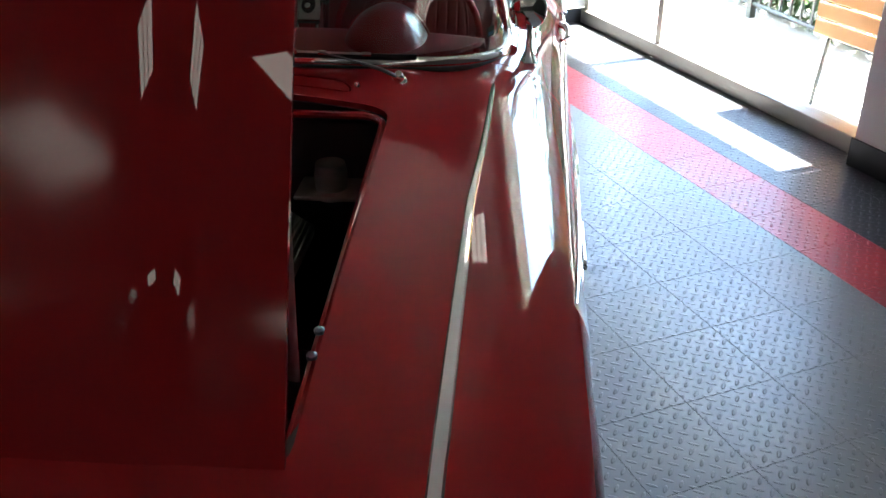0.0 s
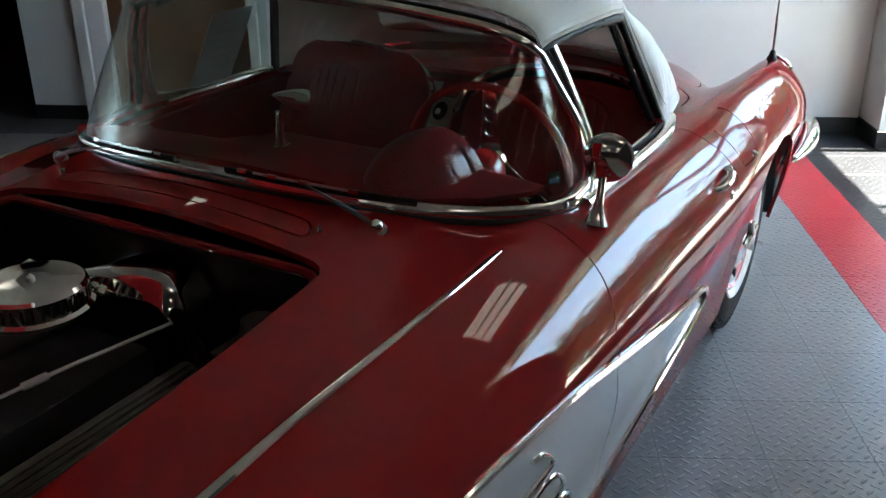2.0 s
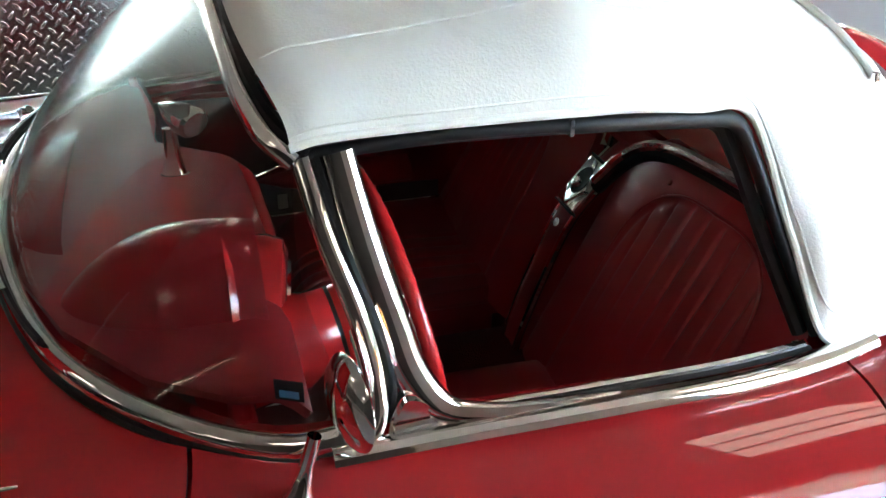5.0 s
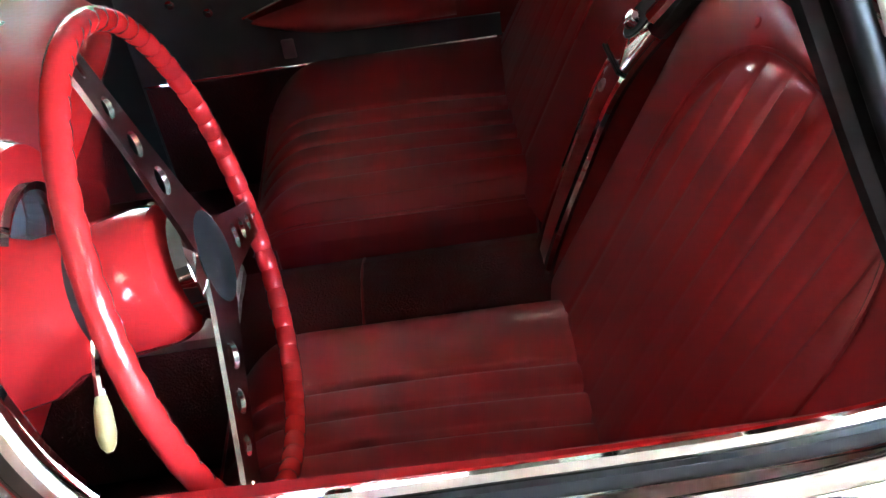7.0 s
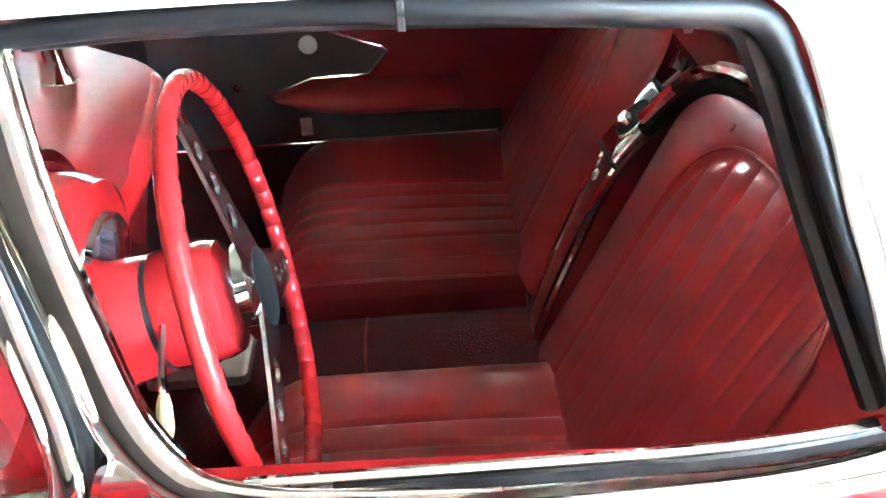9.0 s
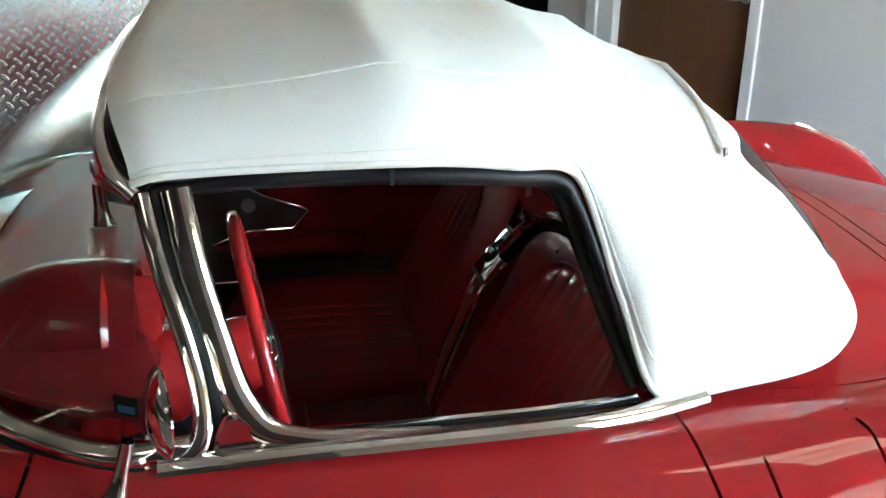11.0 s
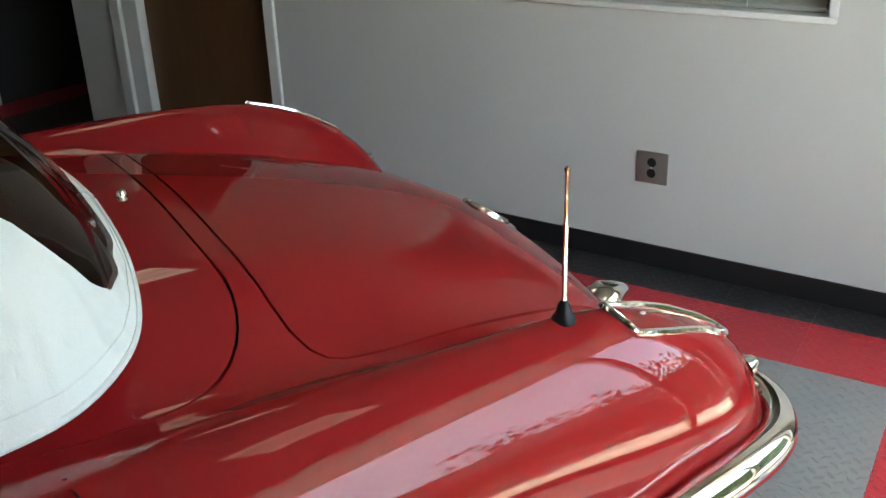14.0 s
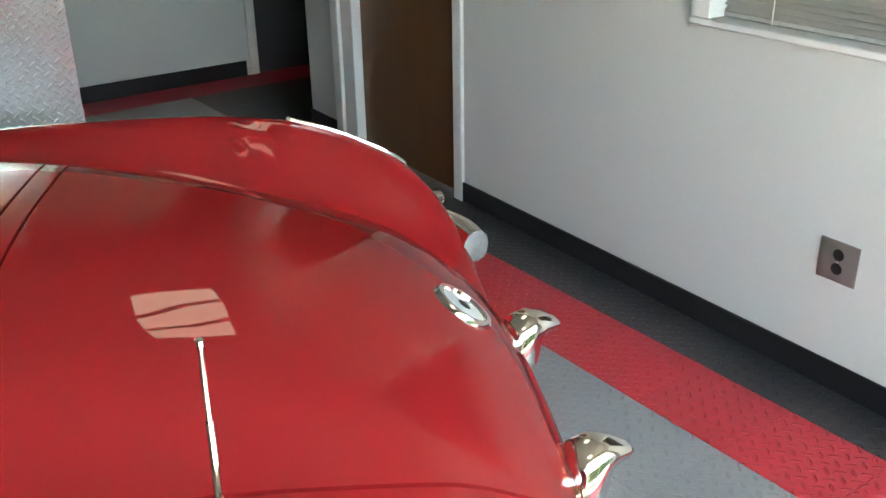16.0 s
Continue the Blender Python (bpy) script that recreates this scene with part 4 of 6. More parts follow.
REARWIN = rounded([(-0.50, 0.972), (0.50, 0.972), (0.44, 1.160), (-0.44, 1.160)], 0.05)
wcut = boolean(top_mesh.copy(), prism(REARWIN, "y", 2.22, 2.6), "INTERSECT")
top_mesh = boolean(top_mesh, prism(REARWIN, "y", 2.22, 2.6), "DIFFERENCE")
TOP_TREE = BVHTree.FromPolygons([tuple(v.co) for v in top_mesh.vertices], [tuple(p.vertices) for p in top_mesh.polygons])
soft = part("soft_top", finish(top_mesh, 35), CANVAS, car, "white canvas folding top")
part("rear_window", finish(wcut, 35), PLASTICWIN, soft, "flexible clear plastic rear window")
for side in (1, -1):
    edge = [(side * p[0], p[1], p[2]) for p in np.array([TOP_GRID[i][-1] for i in range(193)])]
    part("hem", tube(bmesh.new(), edge, 0.0055, 8), CANVAS, soft)
    stitch = [(side * p[0], p[1], p[2]) for p in np.array([TOP_GRID[i][-3] * 0.65 + TOP_GRID[i][-2] * 0.35 for i in range(193)])]
    part("hem_stitch", tube(bmesh.new(), stitch, 0.0018, 5), CANVAS, soft)
    # rubber seal round the window opening
    seal_pts = [(side * x, y, z) for x, y, z in catmull(np.array([(0.602, 1.305, 1.208), (0.618, 1.45, 1.221), (0.624, 1.61, 1.220), (0.609, 1.78, 1.204), (0.588, 1.854, 1.186), (0.592, 1.874, 1.160), (0.64, 1.925, 1.02), (0.683, 1.968, 0.905)]), 50)]
    part("window_seal", tube(bmesh.new(), seal_pts, [0.0085] * 16 + [0.0115] * 18 + [0.0095] * 16, 10), RUBBER, soft, "black rubber window seal")
    part("seal_clip", boxm(-0.003, 0.003, -0.003, 0.003, -0.011, 0.010, 0.001, 1, Matrix.Translation((seal_pts[16][0] + side * 0.008, seal_pts[16][1], seal_pts[16][2]))), BLACK, soft)
    inner = [(p[0] - side * 0.02, p[1] - 0.012, p[2] - 0.008) for p in seal_pts[4:]]
    part("top_frame", tube(bmesh.new(), inner, 0.011, 8), BLACK, soft, "black folding-top frame rail")
    sy_ = np.linspace(1.262, 2.19, 70)
    sx_ = hermite((1.15, 1.306, 1.46, 1.66, 1.78, 1.891, 1.97, 2.069, 2.2), (0.50, 0.527, 0.532, 0.536, 0.512, 0.464, 0.40, 0.335, 0.30), sy_)
    seam = []
    for x_, y_ in zip(sx_, sy_):
        hit_ = TOP_TREE.ray_cast(Vector((x_, y_, 1.7)), Vector((0, 0, -1)))[0]
        if hit_:
            seam.append((side * x_, y_, hit_.z + 0.0002))
    part("seam", tube(bmesh.new(), seam, 0.0016, 5), CANVAS, soft)
row = TOP_GRID[112]
wl = [(p[0], p[1] + 0.002, p[2] + 0.004) for p in row if p[2] > 1.168]
part("welt", tube(bmesh.new(), wl, 0.0065, 8), CANVAS, soft)
for e in (wl[0], wl[-1]):
    part("welt_end", lathe([(0, 0.012), (0.006, 0.010), (0.008, 0.0), (0.006, -0.010), (0, -0.012)], 10, Matrix.Translation(e)), CHROME, soft, "chrome welt end cap")

# windshield: glass and chrome frame
BASE = [(-0.712, 1.345, 0.903), (-0.706, 1.255, 0.893), (-0.63, 1.115, 0.905), (-0.494, 0.99, 0.93), (-0.26, 0.91, 0.955), (0, 0.885, 0.966), (0.26, 0.91, 0.955), (0.494, 0.99, 0.93), (0.63, 1.115, 0.905), (0.706, 1.255, 0.893), (0.712, 1.345, 0.903)]
HEAD = [(-0.608, 1.296, 1.204), (-0.590, 1.270, 1.228), (-0.53, 1.252, 1.254), (-0.42, 1.244, 1.272), (-0.22, 1.238, 1.290), (0, 1.236, 1.296), (0.22, 1.238, 1.290), (0.42, 1.244, 1.272), (0.53, 1.252, 1.254), (0.590, 1.270, 1.228), (0.608, 1.296, 1.204)]
cb, ch = catmull(np.array(BASE), 61), catmull(np.array(HEAD), 61)
WS = np.array([[cb[i] * (1 - s) + ch[i] * s + np.array([0, -0.03, 0.012]) * math.sin(math.pi * s) for i in range(61)] for s in np.linspace(0, 1, 9)])
ws = part("windshield", finish(shell(WS, 0.004, "windshield"), 30), SCREEN, car, "wraparound windshield glass")
ws.visible_shadow = False
lower = tube(bmesh.new(), [tuple(p) for p in cb], 0.015, 12, flat=1.2)
part("windshield_frame", lower, CHROME, car, "polished windshield base moulding")
part("windshield_header", tube(bmesh.new(), [tuple(p) for p in ch], 0.013, 10), CHROME, car)
part("header_seal", tube(bmesh.new(), [(p[0] * 0.995, p[1] + 0.016, p[2] + 0.008) for p in ch], 0.009, 8), RUBBER, car)
part("base_seal", tube(bmesh.new(), [(p[0] * 1.008, p[1] - 0.012, p[2] - 0.012) for p in cb], 0.008, 8), RUBBER, car)
for side in (1, -1):
    post = catmull(np.array([(0.606, 1.303, 1.206), (0.650, 1.320, 1.126), (0.690, 1.345, 1.040), (0.707, 1.357, 0.968), (0.715, 1.355, 0.918), (0.718, 1.334, 0.891), (0.713, 1.285, 0.884)]), 40)
    part("windshield_post", tube(bmesh.new(), [(side * p[0], p[1], p[2]) for p in post], [0.0125] * 24 + [0.0125 + 0.0004 * min(k, 8) for k in range(16)], 14, flat=0.8, up=(1, 0, 0)), CHROME, car, "chrome windshield post")
    gap = catmull(np.array([(0.606, 1.3205, 1.208), (0.648, 1.3365, 1.126), (0.686, 1.362, 1.040), (0.702, 1.375, 0.968), (0.709, 1.374, 0.908)]), 26)
    part("post_seal", tube(bmesh.new(), [(side * p[0], p[1], p[2]) for p in gap], 0.0075, 8), RUBBER, car)
    vent = catmull(np.array([(0.615, 1.344, 1.213), (0.655, 1.360, 1.122), (0.685, 1.382, 1.032), (0.704, 1.404, 0.957), (0.715, 1.436, 0.915), (0.721, 1.49, 0.9005), (0.724, 1.56, 0.898), (0.724, 1.66, 0.895)]), 44)
    part("window_post", tube(bmesh.new(), [(side * p[0], p[1], p[2]) for p in vent], [0.0185 + 0.0035 * min(1, k / 20) for k in range(24)] + [0.022 - 0.00075 * k for k in range(20)], 16, flat=0.6, up=(1, 0, 0)), CHROME, car, "chrome side-window post")
    part("post_channel", tube(bmesh.new(), [(side * (p[0] - 0.012), p[1] + 0.013, p[2]) for p in vent[:24]], 0.006, 8), CHROME, car)
    foot = rounded([(1.366, 0.884), (1.371, 0.920), (1.386, 0.950), (1.410, 0.945), (1.440, 0.915), (1.505, 0.902), (1.505, 0.884)], [0.004, 0.02, 0.01, 0.02, 0.03, 0.004, 0.004], 4)
    fbm = prism(foot, "x", min(0.700 * side, 0.7235 * side), max(0.700 * side, 0.7235 * side))
    bmesh.ops.bevel(fbm, geom=[e for e in fbm.edges if abs(e.verts[0].co.x - e.verts[1].co.x) < 1e-5], offset=0.005, segments=2, affect="EDGES")
    part("post_foot", fbm, CHROME, car, "flared chrome foot of the window post")
    # belt moulding along the door top
    sill = catmull(np.array([(0.726, 1.30, 0.884), (0.730, 1.45, 0.889), (0.732, 1.65, 0.889), (0.728, 1.85, 0.887), (0.712, 1.97, 0.886), (0.69, 2.05, 0.885)]), 40)
    part("belt_moulding", tube(bmesh.new(), [(side * p[0], p[1], p[2]) for p in sill], 0.019, 12, flat=0.72), CHROME, car, "chrome belt moulding")
    slot_b = bmesh.new()
    tube(slot_b, [(side * (p[0] - 0.022), p[1], p[2] + 0.000) for p in sill[12:33]], 0.010, 8)
    part("window_slot", slot_b, RUBBER, car, "black rubber window slot")
    part("inner_moulding", tube(bmesh.new(), [(side * (p[0] - 0.036), p[1], p[2] + 0.003) for p in sill[9:33]], 0.0075, 8), CHROME, car)
    part("door_cap", tube(bmesh.new(), [(side * (p[0] - 0.048), p[1], p[2] - 0.009) for p in sill[6:34]], 0.0075, 8), REDPLASTIC, car, "red painted door cap")
    # fender spear
    sp = [(0.672, y) for y in np.linspace(-0.55, 0.3, 10)] + [(0.684, 0.6), (0.690, 0.959)]
    sp = catmull(np.array(sp), 50)
    part("fender_spear", tube(bmesh.new(), [(side * x, y, body_z(x, y) + 0.003) for x, y in sp], [0.0125 - 0.0075 * (k / 49) ** 2 for k in range(49)] + [0.002], 8, flat=0.6), CHROME, car, "slim chrome fender spear")
    # wiper
    zp = body_z(0.458, 0.880)
    PV = Matrix.Translation((side * 0.458, 0.880, zp)) @ Matrix.Rotation(radians(28), 4, "X")
    wp = part("wiper", lathe([(0.0, 0.026), (0.009, 0.024), (0.014, 0.017), (0.015, 0.010), (0.012, 0.004), (0.019, 0.001), (0.020, -0.006)], 18, PV), CHROME, car, "chrome wiper with black blade")
    lie = [Vector((side * abs(p[0]), p[1] - 0.011, p[2] + 0.021)) for p in cb[31:46]]
    arm_a = Vector((side * 0.452, 0.868, zp + 0.016))
    arm_b = lie[6] + Vector((0, -0.004, 0.008))
    knee = arm_a.lerp(arm_b, 0.16) + Vector((0, -0.004, 0.006))
    part("wiper_arm", tube(bmesh.new(), [arm_a, knee, arm_a.lerp(arm_b, 0.45) + Vector((0, -0.006, 0.008)), arm_b], [0.007, 0.006, 0.004, 0.003], 8, flat=0.7), PANELDARK, wp, "dark metal wiper arm")
    part("arm_sleeve", tube(bmesh.new(), [knee, arm_a.lerp(arm_b, 0.42) + Vector((0, -0.006, 0.008))], 0.0058, 8, flat=0.8), PANELDARK, wp)
    part("wiper_blade", tube(bmesh.new(), lie[1:14], 0.0052, 6, flat=1.5), RUBBER, wp)
    part("blade_holder", tube(bmesh.new(), [p + Vector((0, -0.003, 0.006)) for p in lie[3:10]], 0.0028, 6), STEEL, wp)
    for k in (2, 4, 6, 9):
        part("blade_clip", tube(bmesh.new(), [lie[k] + Vector((0, -0.004, 0.006)), lie[k].lerp(lie[k + 1], 0.6) + Vector((0, -0.004, 0.006))], 0.0055, 6), CHROME, wp)
    nz = bmesh.new()
    lathe([(0.0, 0.014), (0.005, 0.013), (0.008, 0.006), (0.007, 0.0)], 12, Matrix.Translation((side * 0.365, 0.807, body_z(0.365, 0.807) - 0.001)), nz)
    part("washer_nozzle", nz, CHROME, car)
    # taillight
    plan = rounded([(0.764, 3.064), (0.822, 3.088), (0.817, 3.17), (0.801, 3.26), (0.788, 3.33), (0.772, 3.358), (0.763, 3.30), (0.763, 3.18)], [0.008, 0.014, 0.03, 0.03, 0.02, 0.012, 0.03, 0.03], 4)
    bez = part("taillight", tube(bmesh.new(), [(side * x_, y_, body_z(x_, y_) + 0.006) for x_, y_ in plan], 0.0065, 8, closed=True), CHROME, car, "chrome-rimmed red taillight")
    cxl, cyl = 0.790, 3.19
    lens = bmesh.new()
    rows_l = [[lens.verts.new((side * (cxl + (x_ - cxl) * q), cyl + (y_ - cyl) * q, body_z(cxl + (x_ - cxl) * q, cyl + (y_ - cyl) * q) + 0.0035 - 0.002 * math.sin(math.pi * q))) for x_, y_ in plan] for q in (1.0, 0.85, 0.65, 0.4, 0.15)]
    for A, B in zip(rows_l, rows_l[1:]):
        for k in range(len(plan)):
            lens.faces.new((A[k], A[(k + 1) % len(plan)], B[(k + 1) % len(plan)], B[k]))
    lens.faces.new(rows_l[-1])
    part("lens", lens, LAMPRED, bez, "glossy red lens")
    for yy in (3.135, 3.295):
        part("screw", lathe([(0, 0.003), (0.004, 0.002), (0.005, 0)], 8, Matrix.Translation((side * 0.787, yy, body_z(0.787, yy) + 0.003))), STEEL, bez)
    # reflector lamp at the fender end
    part("reversing_lamp", lathe([(0, 0.03), (0.014, 0.026), (0.02, 0.012), (0.024, 0.0)], 16, Matrix.Translation((side * 0.765, 3.425, 0.628)) @ Matrix.Rotation(radians(-75), 4, "X")), CHROME, car)
    # bumper: blade round the corner and upright guard
    bp = catmull(np.array([(0.908, 2.955, 0.522), (0.918, 3.08, 0.535), (0.905, 3.27, 0.54), (0.86, 3.42, 0.53), (0.78, 3.498, 0.522), (0.69, 3.525, 0.517)]), 40)
    rad = [0.012 + 0.024 * min(1, k / 12) for k in range(40)]
    bump = part("rear_bumper", tube(bmesh.new(), [(side * p[0], p[1], p[2]) for p in bp], rad, 14, flat=1.25), CHROME, car, "curved chrome rear bumper")
    # upright guard: a broad slab that ends in a horn
    horn = []
    for y_, z_, w_, d_, tip in ((3.505, 0.28, 0.056, 0.046, 0), (3.520, 0.36, 0.060, 0.048, 0), (3.528, 0.42, 0.061, 0.050, 0.05), (3.538, 0.465, 0.060, 0.050, 0.2), (3.552, 0.494, 0.054, 0.044, 0.5), (3.574, 0.510, 0.043, 0.033, 0.85), (3.600, 0.510, 0.028, 0.022, 1.1), (3.622, 0.506, 0.016, 0.014, 1.25), (3.634, 0.502, 0.004, 0.004, 1.3)):
        lean = tip * 1.15
        z_ += 0.022
        y_ -= 0.012
        horn.append([(side * (0.235 + w_ * math.copysign(abs(math.cos(a)) ** 0.7, math.cos(a))), y_ + d_ * math.sin(a) * math.cos(lean), z_ - d_ * math.sin(a) * math.sin(lean)) for a in np.linspace(0, math.tau, 25)[:-1]])
    hbm = bmesh.new()
    hv = [[hbm.verts.new(q) for q in ring_] for ring_ in horn]
    for A, B in zip(hv, hv[1:]):
        for k in range(24):
            hbm.faces.new((A[k], A[(k + 1) % 24], B[(k + 1) % 24], B[k]))
    hbm.faces.new(hv[0])
    hbm.faces.new(hv[-1])
    part("bumper_guard", hbm, CHROME, bump, "broad chrome guard ending in a horn")

# driver's mirror
mir = part("side_mirror", lathe([(0.0, -0.004), (0.028, -0.004), (0.022, 0.008), (0.012, 0.03), (0.0085, 0.06), (0.008, 0.10)], 16, Matrix.Translation((0.776, 1.248, body_z(0.776, 1.248) + 0.002)) @ Matrix.Rotation(radians(-16), 4, "X")), CHROME, car, "round chrome door mirror on a stalk")
part("mirror_head", lathe([(0.0, -0.017), (0.02, -0.015), (0.045, -0.006), (0.054, 0.002), (0.056, 0.006), (0.053, 0.009), (0.0, 0.009)], 32, Matrix.Translation((0.772, 1.312, 0.992)) @ Matrix.Rotation(radians(14), 4, "Z") @ Matrix.Rotation(radians(-92), 4, "X")), CHROME, mir)
# door handle and lock
hx = body_x(1.9, 0.775)
hb = bmesh.new()
tube(hb, [(hx + 0.004, 1.835, 0.765), (hx + 0.022, 1.855, 0.772), (hx + 0.026, 1.90, 0.778), (hx + 0.020, 1.935, 0.785), (hx + 0.0, 1.95, 0.788)], [0.008, 0.011, 0.012, 0.013, 0.014], 10, flat=0.8)
dh = part("door_handle", hb, CHROME, car, "chrome push-button door handle")
part("push_button", lathe([(0, 0.016), (0.008, 0.015), (0.010, 0.0)], 14, Matrix.Translation((hx - 0.002, 1.965, 0.785)) @ Matrix.Rotation(radians(80), 4, "Y")), CHROME, dh)
part("door_lock", lathe([(0, 0.006), (0.010, 0.005), (0.015, 0.0)], 16, Matrix.Translation((body_x(1.955, 0.715), 1.955, 0.715)) @ Matrix.Rotation(radians(90), 4, "Y")), CHROME, car)
fy, fz = 2.19, 0.775
part("fuel_door_pull", tube(bmesh.new(), [(body_x(fy, fz) + 0.004, fy, fz), (body_x(fy, fz - 0.01) + 0.012, fy + 0.002, fz - 0.006), (body_x(fy, fz - 0.016) + 0.004, fy + 0.004, fz - 0.014)], 0.006, 8), CHROME, car)
# antenna
ant = part("antenna", lathe([(0.027, -0.004), (0.026, 0.004), (0.018, 0.012), (0.014, 0.028), (0.007, 0.036), (0.0, 0.036)], 20, Matrix.Translation((0.777, 2.978, body_z(0.777, 2.978))) @ Matrix.Diagonal((0.72, 0.72, 0.9, 1))), RUBBER, car, "black antenna base with a telescopic mast")
zb = body_z(0.777, 2.978)
part("mast", tube(bmesh.new(), [(0.777, 2.978, zb + 0.03), (0.776, 2.979, zb + 0.16)], 0.0042, 8), CHROME, ant)
part("mast_tip", tube(bmesh.new(), [(0.776, 2.979, zb + 0.16), (0.775, 2.98, zb + 0.24)], 0.003, 8), CHROME, ant)
part("mast_knob", lathe([(0, 0.006), (0.0045, 0.003), (0.0045, -0.003), (0, -0.006)], 10, Matrix.Translation((0.775, 2.98, zb + 0.243))), CHROME, ant)
# deck fittings
part("top_latch", lathe([(0, 0.020), (0.008, 0.018), (0.010, 0.010), (0.006, 0.006), (0.011, 0.0)], 14, Matrix.Translation((0.02, 2.515, body_z(0.02, 2.515)))), CHROME, car, "small chrome latch stud")
em = Matrix.Translation((0, 3.36, body_z(0, 3.36) - 0.004)) @ Vector(surface_normals(np.array([[0.0, 3.36, body_z(0, 3.36)]]))[0]).to_track_quat("Z", "Y").to_matrix().to_4x4()
emb = part("emblem", lathe([(0, 0.004), (0.048, 0.004), (0.050, 0.011), (0.059, 0.011), (0.064, 0.004), (0.064, -0.006)], 40, em), CHROME, car, "round chrome trunk emblem")
part("emblem_face", lathe([(0, 0.0085), (0.024, 0.0075), (0.047, 0.0045)], 28, em), CREAM, emb)
part("emblem_core", lathe([(0, 0.0105), (0.010, 0.0098), (0.014, 0.0085)], 20, em), BLACK, emb)
part("license_plate_frame", boxm(-0.155, 0.155, 3.50, 3.512, 0.36, 0.515, 0.004, 1), CHROME, car)
part("license_plate", boxm(-0.14, 0.14, 3.512, 3.516, 0.372, 0.503, 0.002, 1), BLACK, car)
part("tail_panel", boxm(-0.72, 0.72, 3.44, 3.49, 0.30, 0.46, 0.02, 2), PAINT, car)

# ---- the car: cabin ----
part("floor_pan", boxm(-0.66, 0.66, 0.86, 2.05, 0.24, 0.27), CARPET, car, "dark red carpeted floor")
part("firewall", boxm(-0.68, 0.68, 0.83, 0.87, 0.25, 0.88), BLACK, car)
part("rear_bulkhead", boxm(-0.68, 0.68, 2.05, 2.09, 0.25, 0.84), CARPET, car)
tn = bmesh.new()
tube(tn, [(0, 0.87, 0.36), (0, 1.3, 0.36), (0, 1.75, 0.36), (0, 2.04, 0.36)], 0.155, 16, flat=0.85)
part("tunnel", tn, CARPET, car, "carpeted transmission tunnel")
part("tunnel_seam", tube(bmesh.new(), [(x, 1.52, 0.357 + math.sqrt(max(0, 0.133 ** 2 - (x * 0.85) ** 2))) for x in np.linspace(-0.13, 0.13, 9)], 0.0025, 6), LEATHER, car)
# shifter plate and boot
sp_ = part("shifter_plate", boxm(-0.075, 0.085, 1.19, 1.345, 0.492, 0.500, 0.012, 3), STEEL, car, "chrome shifter plate with a black boot")
part("shifter_boot", lathe([(0.05, 0.0), (0.048, 0.012), (0.03, 0.03), (0.02, 0.05), (0.012, 0.07), (0, 0.07)], 16, Matrix.Translation((0.005, 1.265, 0.50))), RUBBER, sp_)
part("shift_lever", tube(bmesh.new(), [(0.005, 1.265, 0.56), (0.003, 1.27, 0.68)], 0.006, 8), CHROME, sp_)


def back_point(cx, side, t, s, out):
    """A place on the backrest: t across, s up, out proud of its frame; the inner wing reaches the divider and comes forward."""
    if t * side < 0:
        w = 0.342 * (1 - 0.05 * s) * (1 - max(0, (s - 0.66) / 0.34) ** 4 * 0.30)
    else:
        w = 0.262 * (1 - 0.04 * s) * (1 - max(0, (s - 0.74) / 0.26) ** 4 * 0.34)
    x = cx + w * t
    wing = side * (x - cx) * (0.06 + 0.14 * s) if t * side > 0 else side * (x - cx) * 0.03 * s
    return (x, 1.81 + 0.235 * s + wing - out * 0.9, 0.50 + 0.48 * s + out * 0.42)


def back_puff(t, s):
    return 0.012 + 0.032 * (1 - abs(t) ** 4) ** 0.5 * min(1.0, (1 - s) / 0.10 + 0.15) ** 0.5


def pleat(x, width):
    """Height of a padded pleat: a soft swell between narrow stitched grooves."""
    d = abs((x / width) % 1.0 - 0.5)
    return 0.0030 * math.sin(math.pi * min(0.5, d)) ** 0.6 - 0.0048 * math.exp(-(d / 0.09) ** 2)


def pleated_pad(cx, side):
    """The backrest: a smooth roll round a horseshoe of upright pleats."""
    rows = []
    for s in np.linspace(0, 1, 91):
        row = []
        for t in np.linspace(-1, 1, 301):
            u, v = t / 0.62, (s - 0.45) / 0.42
            r = (abs(u) ** 3 + max(0, v) ** 3) ** (1 / 3) if v > 0 else abs(u)
            inside = 1 / (1 + math.exp(max(-40.0, min(40.0, (r - 1) * 40))))
            deep = 0.06 + 0.94 * min(1.0, max(0.0, (s - 0.34) / 0.42)) ** 1.5
            crease = math.exp(-((r - 1.0) / 0.03) ** 2)
            fold = 0.0010 * math.sin(5.0 * t + 7.0 * s + 2.0 * math.sin(3.0 * t + 3.0 * s)) * max(0.0, 1 - s / 0.5)
            out = back_puff(t, s) + inside * (-0.006 + pleat(t, 0.142) * min(1.0, max(0.0, (1.02 - r) * 9))) * deep - 0.005 * crease * (0.35 + 0.65 * deep) + fold
            row.append(back_point(cx, side, t, s, out))
        rows.append(row)
    return np.array(rows)


